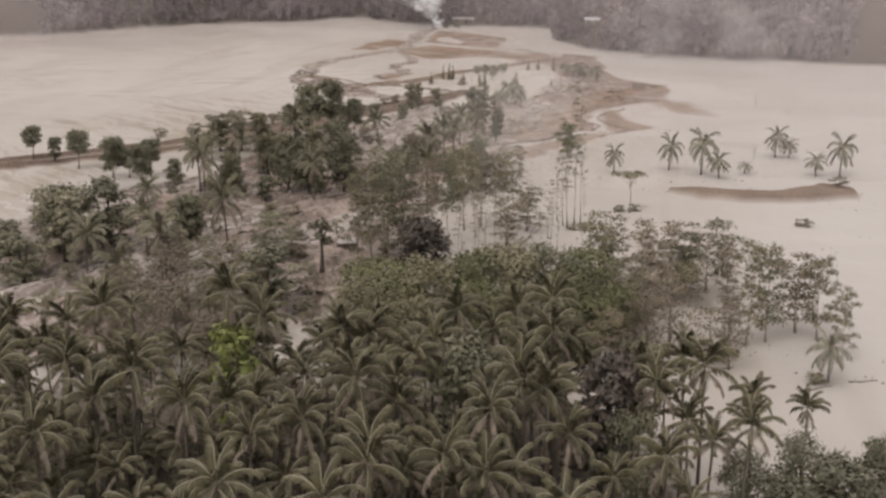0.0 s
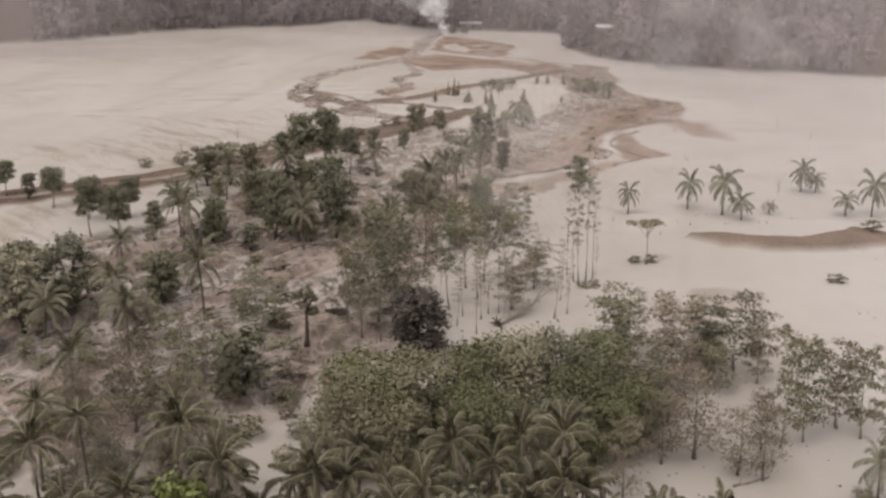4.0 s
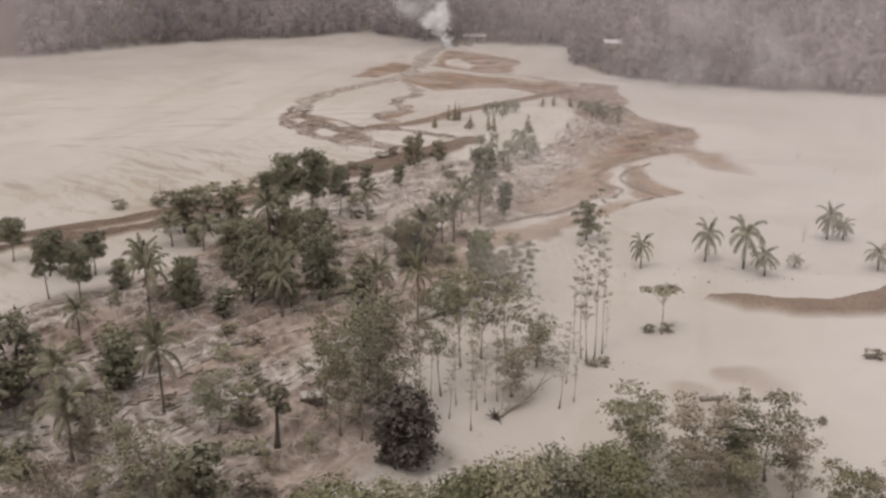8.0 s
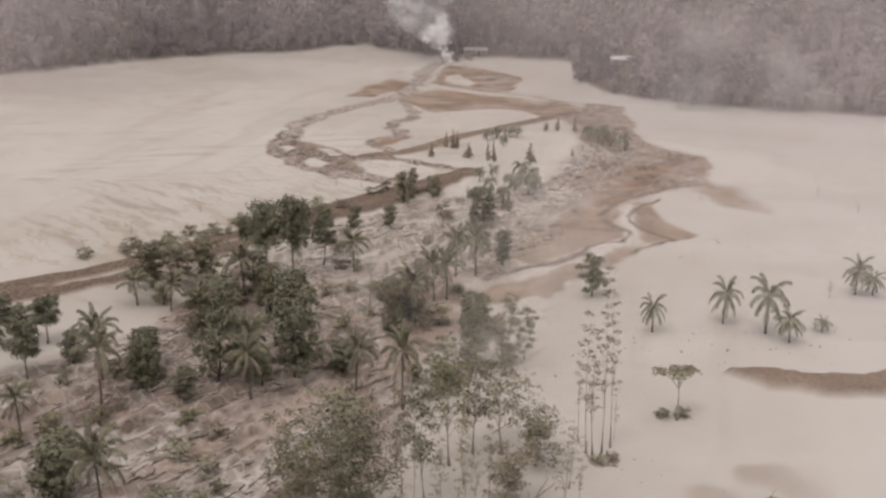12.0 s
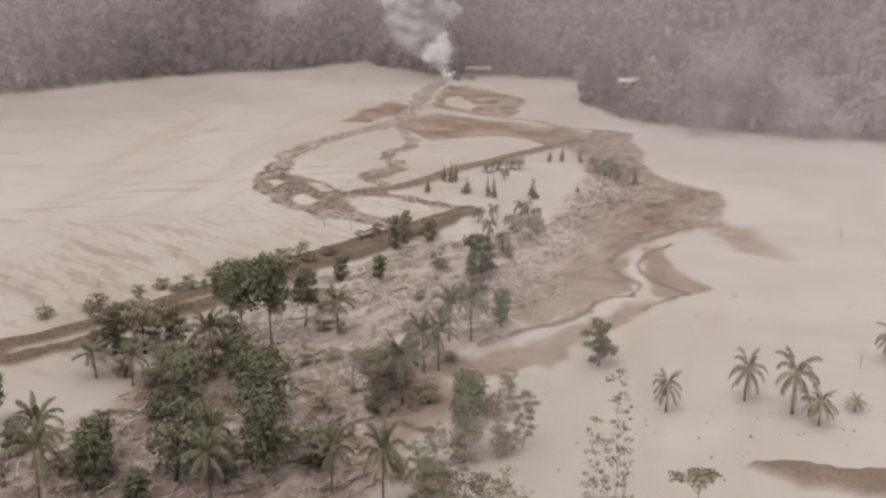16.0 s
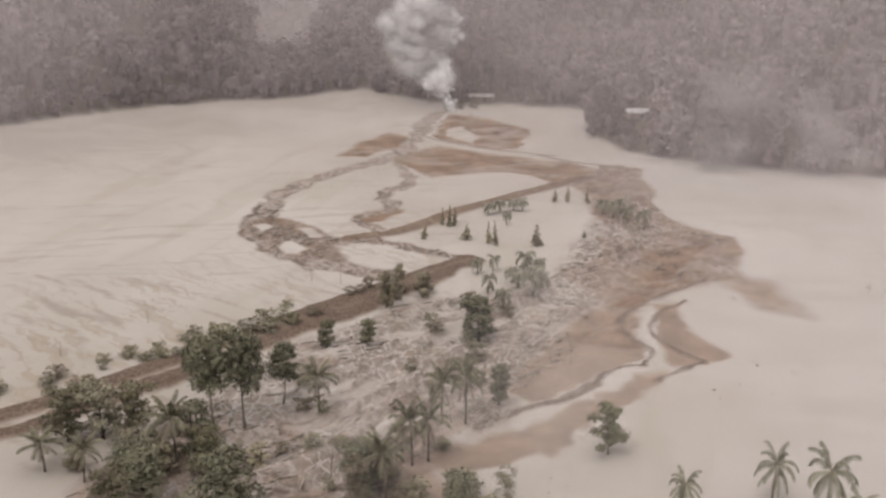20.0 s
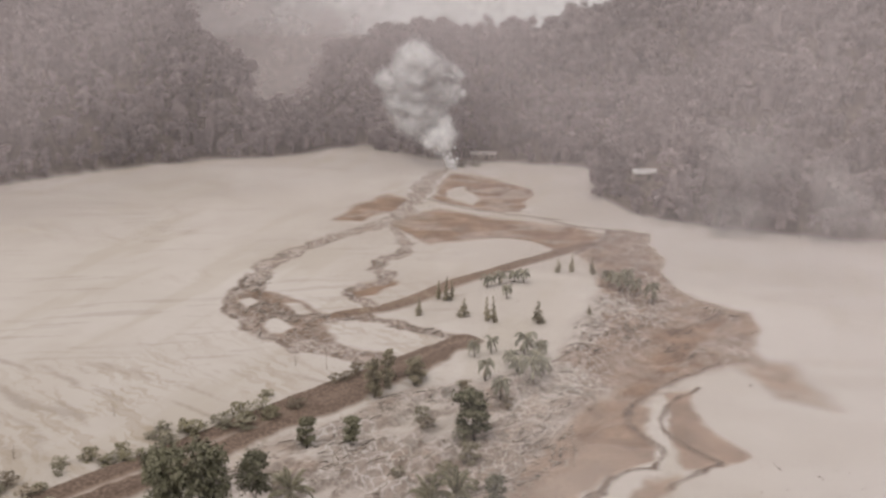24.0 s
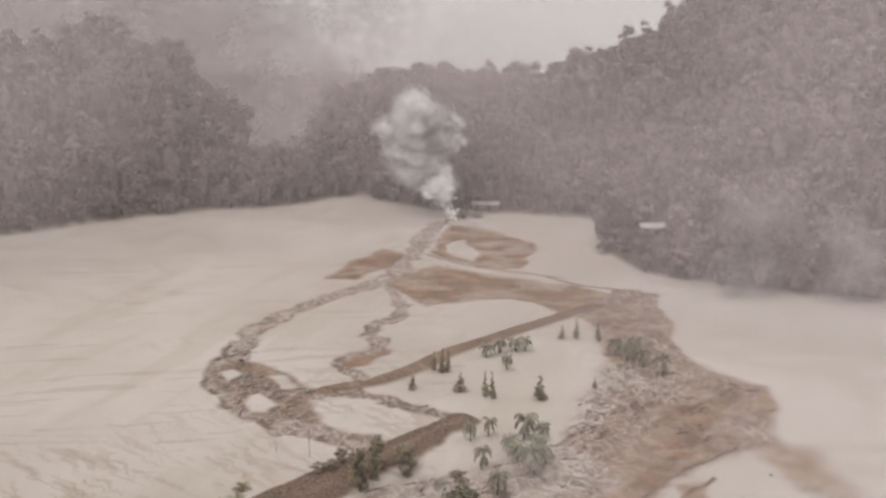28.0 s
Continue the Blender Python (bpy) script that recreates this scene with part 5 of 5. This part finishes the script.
# ---- smoke and dust ----
def build_smoke(name, label, puffs, mat, flakes, size, seed, least=4, spread=0.35):
    """Drifting smoke: soft thin flakes scattered through rounded puffs (x, y, z, radius)."""
    rng = np.random.default_rng(seed)
    verts, faces, soft = [], [], []
    total = sum(p[3] ** 2 for p in puffs)
    for x, y, z, r in puffs:
        for _ in range(max(least, int(flakes * r * r / total))):
            n = rng.normal(size=3) * 0.2 + (0, -0.8, 0.5)
            n /= np.linalg.norm(n)
            c = np.array([x, y, z]) + np.clip(rng.normal(size=3) * 0.45, -1, 1) * r * np.array([1, spread, 1])
            a = np.cross(n, rng.normal(size=3))
            a /= np.linalg.norm(a)
            b = np.cross(n, a)
            s = size * r * rng.uniform(0.6, 1.3)
            base = len(verts)
            verts.append(tuple(c + n * s * 0.15))
            soft.append(1.0)
            for ring, (far, dense) in enumerate(((0.45, 0.55), (1.0, 0.0))):
                for k in range(10):
                    t = 0.628 * k
                    w = s * far * (1 + 0.18 * math.sin(3 * t + base))
                    verts.append(tuple(c + (math.cos(t) * a + math.sin(t) * b) * w))
                    soft.append(dense)
            for k in range(10):
                i, j = base + 1 + k, base + 1 + (k + 1) % 10
                faces += [(base, i, j), (i, i + 10, j + 10, j)]
    ob = link_mesh(name, verts, faces, mat, None, label, True)
    ob.data.attributes.new("soft", "FLOAT", "POINT").data.foreach_set("value", np.array(soft, np.float32))
    tagged(ob, category="smoke", kind="stuff")
    return ob


def plume_puffs():
    """Puffs along a leaning, swelling column."""
    rng = random.Random(14)
    puffs = []
    for k in range(90):
        s = (k / 89) ** 0.8
        ax, az = float(np.interp(s, [0, 0.25, 0.5, 0.75, 1], [-2, -9, -19, -21, -17])), 29 + 47 * s
        wide = float(np.interp(s, [0, 0.2, 0.5, 0.8, 1], [1, 4, 10, 11, 8]))
        right = rng.random() < 0.3
        puffs.append((ax + rng.gauss(0, 0.5) * wide + (0.8 * wide if right else 0), 589 + 8 * s + rng.gauss(0, 2), az + rng.gauss(0, 2) * s, (1.6 + 0.42 * wide) * rng.uniform(0.5, 1.2) * (0.6 if right else 1)))
    return puffs


build_smoke("white_smoke", "white smoke rising from the head of the valley", plume_puffs(), SMOKE_WHITE, 420, 1.3, 1, 3, 0.2)
build_smoke("grey_smoke", "grey smoke drifting up behind the hills", [(-100, 735, 50, 26), (-128, 745, 60, 28), (-75, 745, 66, 28), (-96, 750, 85, 32), (-120, 755, 105, 36), (-86, 755, 112, 32), (-150, 760, 122, 40), (-185, 765, 128, 42), (-230, 765, 126, 46), (-280, 770, 122, 48), (-330, 775, 120, 48), (-130, 770, 145, 40), (-200, 772, 150, 44)], SMOKE_GREY, 80, 1.1, 2)
build_smoke("dust_cloud", "pale ash dust blowing off the valley floor", [(95, 470, 26, 9), (98, 472, 36, 12), (104, 474, 48, 14), (130, 466, 28, 9), (134, 466, 38, 12), (150, 462, 30, 10), (82, 480, 28, 10)], DUST, 40, 0.9, 3, 4)
build_smoke("dust_cloud", "thin dust drifting between the trees on the valley floor", [(16, 205, 22, 10), (20, 225, 26, 13), (14, 245, 30, 14), (22, 265, 32, 15), (24, 280, 34, 13), (8, 220, 30, 12), (0, 235, 30, 13), (4, 205, 28, 12), (12, 190, 26, 10), (26, 240, 30, 12)], DUST_THIN, 36, 1.1, 6, 3)


def build_hanging_dust():
    """Haze of fine ash over the head of the valley, shaped as soft paling flakes."""
    rng = random.Random(4)
    puffs = []
    for k in range(84):
        x = rng.uniform(-240, 230)
        y = float(np.interp(x, [-240, -150, -100, -60, -50, 5, 15, 40, 75, 160, 230], [440, 510, 560, 590, 640, 635, 570, 490, 450, 430, 400]))
        if x > 110 and k % 3 == 1:
            continue
        puff = (x, y - rng.uniform(0, 45), rng.uniform(60, 130 if x < 60 else 94), rng.uniform(50, 80))
        if x < 90 or k % 5 < 3:
            puffs.append(puff)
    # more haze flakes, added to pale the left hill and the middle ground
    puffs += [(-235 + 24 * k, 430 + 17 * k, rng.uniform(50, 105), rng.uniform(45, 60)) for k in range(6)]
    puffs += [(rng.uniform(-110, 130), rng.uniform(230, 330), rng.uniform(66, 100), rng.uniform(40, 58)) for _ in range(7)]
    ob = build_smoke("hanging_dust", "thin veil of ash dust hanging over the valley", puffs, HAZE, 80, 1.2, 5, 1, 0.5)
    tagged(ob, category="dust")


build_hanging_dust()


# ---- driftwood and rubble ----
def build_driftwood():
    rng = np.random.default_rng(8)
    pieces = []
    x, y = rng.uniform(-75, 90, 30000), rng.uniform(130, 560, 30000)
    z, m, _ = land(x, y)
    good = np.flatnonzero((np.maximum(m["rubble"], m["silt"]) > 0.35) & (rng.random(len(x)) < 0.6) & (m["litter"] < 0.3) & ((y < 300) | (x < 30)))[:2600]
    for i in good:
        a = rng.normal(0.93, 0.55)
        s = rng.uniform(0.8, 3.2) * (1.6 if rng.random() < 0.12 else 1)
        d = np.array([math.cos(a), math.sin(a), rng.uniform(-0.08, 0.2)]) * s / 2
        p = np.array([x[i], y[i], z[i] + 0.12])
        r = rng.uniform(0.06, 0.2)
        pieces.append(tube([p - d, p + rng.normal(size=3) * 0.08 * s, p + d], [r, r * 0.9, r * 0.5], 5))
    ob = link_mesh("driftwood", *merged(pieces), BARK_PALE, None, "grey driftwood and splintered trunks strewn by the flood")
    tagged(ob, category="debris", kind="stuff")


build_driftwood()


def build_dark_debris():
    """Wet dark trunks and branches lying along the flow of the flood."""
    rng = np.random.default_rng(18)
    pieces = []
    x, y = rng.uniform(-75, 80, 24000), rng.uniform(140, 400, 24000)
    z, m, _ = land(x, y)
    good = np.flatnonzero((np.maximum(m["web"], m["silt"]) > 0.4) & (fbm(x / 12, y / 12, 3, 181) > 0.5) & (m["litter"] < 0.3))[:900]
    for i in good:
        a = rng.normal(0.75, 0.5)
        s = rng.uniform(0.8, 3.2) * (1.7 if rng.random() < 0.1 else 1)
        d = np.array([math.cos(a), math.sin(a), rng.uniform(-0.03, 0.08)]) * s / 2
        p = np.array([x[i], y[i], z[i] + 0.08])
        r = rng.uniform(0.05, 0.16)
        pieces.append(tube([p - d, p - 0.3 * d + rng.normal(size=3) * 0.1 * s * np.array([1, 1, 0.2]), p + 0.4 * d + rng.normal(size=3) * 0.08 * s * np.array([1, 1, 0.2]), p + d], [r * 0.5, r, r * 0.9, r * 0.4], 5))
    ob = link_mesh("dark_debris", *merged(pieces), PALM_BARK, None, "wet dark branches and trunks lying in the flood mud")
    tagged(ob, category="debris", kind="stuff")


build_dark_debris()


# ---- trees at the tip of the spur ----
spur_trees = [build_tree("ash_grey_tree", 70 + k, 14, 7, "tall ash-grey tree at the edge of the hill woods", LEAF_HILL, BARK, 0.06, 18, 1500, 0.5, 1.1, 3, 0.2) for k in range(2)]
stand(spur_trees, [(60, 533, 21, 6), (64, 538, 19, 6), (66, 521, 9, 6), (70, 508, 8, 6), (86, 494, 8, 7), (100, 490, 9, 7), (120, 485, 10, 8), (140, 480, 10, 8), (-60, 640, 12, 7), (-40, 632, 10, 7), (-84, 620, 10, 7), (-120, 592, 10, 8), (-150, 560, 9, 8)], "trees at the foot of the hills", 71)


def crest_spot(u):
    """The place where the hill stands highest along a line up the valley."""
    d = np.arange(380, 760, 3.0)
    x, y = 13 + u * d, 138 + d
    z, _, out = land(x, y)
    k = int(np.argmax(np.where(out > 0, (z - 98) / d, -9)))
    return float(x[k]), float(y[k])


crest_trees = [build_tree("ridge_tree", 90 + k, 13, w, "thin ash-grey tree on the crest of the ridge", LEAF_HILL, BARK, c, 14, n, 0.42, 1.0, 4, 0.16, shape) for k, (w, c, n, shape) in enumerate(((5, 0.4, 700, "round"), (3.6, 0.2, 600, "cone"), (6, 0.45, 800, "round"), (4, 0.3, 520, "round")))]


def crown_the_ridge():
    rng = random.Random(92)
    spots = []
    for k in range(62):
        u = -0.17 + 0.36 * (k + rng.uniform(0, 0.9)) / 62
        x, y = crest_spot(u)
        spots.append((x, y - rng.uniform(-4, 8), rng.uniform(8, 15) if u < 0.06 else rng.uniform(8, 13), rng.uniform(3, 7)))
    stand(crest_trees, spots, "trees on the ridge", 93)


crown_the_ridge()


# ---- clods and scraps on the ash ----
def build_clods():
    rng = np.random.default_rng(9)
    verts, faces = [], []
    x, y = rng.uniform(20, 130, 5200), rng.uniform(110, 430, 5200)
    x2, y2 = rng.uniform(-140, 0, 5200), rng.uniform(240, 470, 5200)
    x, y = np.concatenate([x, x2]), np.concatenate([y, y2])
    z, m, out = land(x, y)
    clump = fbm(x / 18, y / 18, 3, 101)
    good = np.flatnonzero((clump > 0.58) & (out < -2) & (m["mud"] < 0.5))[:700]
    for i in good:
        s = rng.uniform(0.08, 0.3) * (2.0 if rng.random() < 0.06 else 1)
        base = len(verts)
        for k in range(6):
            a = k * 1.047
            verts.append((x[i] + math.cos(a) * s * rng.uniform(0.7, 1.3), y[i] + math.sin(a) * s * rng.uniform(0.7, 1.3), z[i] - 0.05))
        verts.append((x[i] + rng.normal() * 0.1 * s, y[i], z[i] + s * rng.uniform(0.4, 0.9)))
        faces += [(base + k, base + (k + 1) % 6, base + 6) for k in range(6)]
    ob = link_mesh("clods", verts, faces, CLOD, None, "dark clods and scraps strewn over the pale ash")
    tagged(ob, category="clods", kind="stuff")


CLOD = plain_material("dark_clod", (0.1, 0.08, 0.068), (0.24, 0.2, 0.175), 2.0, 0.95)
build_clods()


# ---- fallen tree and leaning snags ----
def build_fallen_tree(x, y, turn, length):
    """An uprooted tree lying with its root plate up and broken limbs."""
    rng = np.random.default_rng(12)
    tree = new("fallen_tree")
    tagged(tree, "uprooted grey tree lying broken among the thin trunks", "fallen tree")
    v, f = tube([(k * length / 6, 0.15 * math.sin(k), 0.5 + 0.12 * k) for k in range(7)], [0.42 - 0.05 * k for k in range(7)], 8)
    link_mesh("trunk", v, f, BARK_PALE, tree, smooth_faces=True)
    for k in range(9):
        a = k * 0.7
        end = (-0.6 + rng.normal() * 0.2, 1.5 * math.cos(a), 0.6 + 1.4 * math.sin(a))
        link_mesh("root", *tube([(0, 0, 0.5), (-0.4, end[1] * 0.5, 0.5 + (end[2] - 0.5) * 0.5), end], [0.2, 0.13, 0.04], 5), BARK_DARK, tree)
    for k in range(14):
        s = rng.uniform(0.3, 1.0)
        root = np.array([s * length, 0, 0.5 + 0.7 * s])
        way = np.array([rng.uniform(0.3, 1.2), rng.uniform(-1, 1), rng.uniform(0, 0.9)])
        tip = root + way * rng.uniform(1.5, 3.6)
        twigs = [tube([tuple(root), tuple((root + tip) / 2 + (0, 0, 0.2)), tuple(tip)], [0.13, 0.09, 0.03], 5)]
        for j in range(4):
            mid = root + (tip - root) * rng.uniform(0.4, 1.0)
            twigs.append(tube([tuple(mid), tuple(mid + rng.uniform(-0.9, 0.9, 3) + (0, 0, 0.3))], [0.045, 0.015], 4))
        link_mesh("limb", *merged(twigs), BARK_PALE, tree)
    tree.matrix_basis = pose(x, y, height(x, y) - 0.1, 0, 0, turn)


build_fallen_tree(9, 169, 50, 9)


def build_log(x, y, turn, length, radius):
    log = new("driftwood_log")
    tagged(log, "bare grey log stranded on the ash", "log", "stranded logs")
    v, f = tube([(k * length / 5 - length / 2, 0.1 * math.sin(2 * k), radius * 0.8 + 0.05 * math.cos(k)) for k in range(6)], [radius * (1.1 - 0.1 * k) for k in range(6)], 8)
    link_mesh("stem", v, f, BARK, log, smooth_faces=True)
    for k in range(3):
        s = (k - 1) * length * 0.3
        link_mesh("branch_stub", *tube([(s, 0, radius), (s + 0.5, 0.5 * (-1) ** k, radius + 0.5)], [radius * 0.4, radius * 0.15], 5), BARK, log)
    log.matrix_basis = pose(x, y, height(x, y) - 0.05, 0, 0, turn)


for x, y, turn, length, radius in ((25.5, 187.6, -20, 3, 0.16), (41, 177.5, 15, 4.5, 0.4), (47, 119.5, 20, 5, 0.16), (36, 124.7, 25, 5, 0.16), (54, 122, 10, 4, 0.14), (-2, 205, 40, 8, 0.35), (-24, 205, 25, 9, 0.35), (-14, 228, 48, 8, 0.3), (-30, 190, 30, 7, 0.35)):
    build_log(x, y, turn, length, radius)
stand(bushes, [(24.5, 188.4, 1.0, 2.6), (26.5, 189, 1.2, 2.2), (36, 203, 1.4, 2.4), (45.5, 177.7, 2.2, 2.0), (70.8, 194.5, 1.6, 3.2), (54.7, 171.4, 1.0, 1.6), (39, 203, 1.6, 2.6), (88.5, 224, 2.4, 4), (-28.4, 303.7, 2.4, 4.5), (-32.5, 298.4, 2.6, 5), (-24.5, 309, 2.2, 4), (2, 594, 3.5, 7), (8, 596, 3, 6), (-4, 596, 2.5, 5), (47.6, 121.2, 1.5, 2.5)], "low bushes", 50)
stand([bushes[2], bushes[0]], [(-50, 284, 1.8, 3.6), (-45, 291, 2.0, 4), (-41, 295, 2.6, 5), (-37.5, 299.5, 2.0, 4), (-34.5, 304, 2.8, 5), (-31, 308, 2.0, 4), (-60, 272, 1.6, 3.4)], "low bushes by the road", 97)
stand(bares, [(-58.5, 302.3, 3, 3), (-69.5, 283.5, 3, 4), (-74.7, 267.8, 3.5, 5), (-22, 332, 8, 3), (-29, 333, 4, 3), (103.6, 338, 4, 1.5), (108, 354, 3, 1.5), (109, 323, 3, 1.5), (-107, 640, 10, 4), (-100, 643, 11, 4), (-94, 640, 9, 4)], "bare trees", 51)


# ---- hut and shed at the foot of the hills ----
def box_mesh(cx, cy, cz, sx, sy, sz):
    v = [(cx + i * sx / 2, cy + j * sy / 2, cz + k * sz / 2) for i in (-1, 1) for j in (-1, 1) for k in (-1, 1)]
    return v, [(0, 1, 3, 2), (4, 6, 7, 5), (0, 4, 5, 1), (2, 3, 7, 6), (0, 2, 6, 4), (1, 5, 7, 3)]


TIN = plain_material("pale_tin_roof", (0.4, 0.38, 0.37), (0.56, 0.545, 0.53), 1.2, 0.6, 0.1)
ASH_SHADE_TIN = plain_material("ash_shade_tin", (0.3, 0.265, 0.245), (0.42, 0.38, 0.355), 1.2, 0.9)
PLANK = plain_material("weathered_plank", (0.16, 0.13, 0.11), (0.34, 0.29, 0.25), 2.0)
# for door and window slabs: the dim inside is put into their colour
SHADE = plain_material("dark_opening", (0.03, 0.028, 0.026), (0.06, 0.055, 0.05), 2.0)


def build_hut(x, y, turn, wide, deep, eaves, label, cover):
    hut = new("hut")
    tagged(hut, label, "hut", "huts under the hills")
    for side in (-1, 1):
        link_mesh("long_wall", *box_mesh(0, side * deep / 2, eaves / 2, wide, 0.15, eaves), PLANK, hut)
        link_mesh("end_wall", *box_mesh(side * (wide / 2 - 0.08), 0, eaves / 2, 0.15, deep - 0.16, eaves), PLANK, hut)
        ridge, rows = 0.32 * deep, int(wide / 0.4)
        v, f = [], []
        for k in range(rows + 1):
            px = -wide / 2 - 0.5 + (wide + 1) * k / rows
            lift = 0.05 if k % 2 else 0.0
            v += [(px, 0, eaves + ridge + lift), (px, side * (deep / 2 + 0.6), eaves - 0.15 + lift), (px, 0, eaves + ridge + lift - 0.06), (px, side * (deep / 2 + 0.6), eaves - 0.21 + lift)]
            if k:
                b = 4 * k
                f += [(b - 4, b - 3, b + 1, b), (b - 2, b - 1, b + 3, b + 2), (b - 3, b - 1, b + 3, b + 1)]
        link_mesh("roof", v, f, cover, hut, "pale corrugated sheet roof")
    link_mesh("door", *box_mesh(wide * 0.15, -deep / 2 - 0.1, 1.0, 0.9, 0.06, 2.0), SHADE, hut)
    for s in (-0.3, 0.35):
        window = link_mesh("window", *box_mesh(wide * s, -deep / 2 - 0.09, 1.5, 0.9, 0.04, 0.8), SHADE, hut)
        link_mesh("frame", *box_mesh(wide * s, -deep / 2 - 0.12, 1.06, 1.1, 0.1, 0.08), PLANK, window)
    hut.matrix_basis = pose(x, y, height(x, y) - 0.2, 0, 0, turn)


build_hut(76, 527, 8, 9, 4.5, 2.6, "plank hut with a pale tin roof in the trees", TIN)
build_hut(12, 612, -6, 12, 4, 2.4, "long low shed with an ash-covered roof at the valley head", ASH_SHADE_TIN)


# ---- wrecked shed under the half-dead trees ----
def build_wrecked_shed(x, y, turn):
    shed = new("wrecked_shed")
    tagged(shed, "low wrecked shed with pale torn sheets under thin trees", "shed")
    link_mesh("wall", *box_mesh(0, 0, 0.55, 3.6, 0.2, 1.1), BARK_DARK, shed)
    for s in (-1.7, 1.7):
        link_mesh("side_wall", *box_mesh(s, 0.9, 0.5, 0.18, 1.6, 1.0), BARK_DARK, shed)
    for k, (px, py, pz, rx, rz, w, d) in enumerate(((-0.9, 0.8, 1.25, 14, 4, 1.7, 1.8), (0.95, 0.9, 1.35, 22, -8, 1.6, 1.7), (2.6, 0.3, 0.3, 8, 25, 1.2, 1.0), (-2.5, 1.4, 0.5, -24, 40, 1.3, 1.1))):
        v, f = box_mesh(0, 0, 0, w, d, 0.05)
        m = pose(px, py, pz, rx, 0, rz)
        # sheets take the darker tin: shade under the trees is put into their colour
        link_mesh("sheet", [tuple(m @ Vector(c)) for c in v], f, ASH_SHADE_TIN, shed, "pale bent roofing sheet")
    for s in (-1.6, 0.1, 1.6):
        link_mesh("post", *tube([(s, 0.1, -0.2), (s, 0.1, 1.5)], [0.07, 0.06], 6), BARK_PALE, shed)
    shed.matrix_basis = pose(x, y, height(x, y) - 0.1, 0, 0, turn)


build_wrecked_shed(-16.5, 170.6, 8)
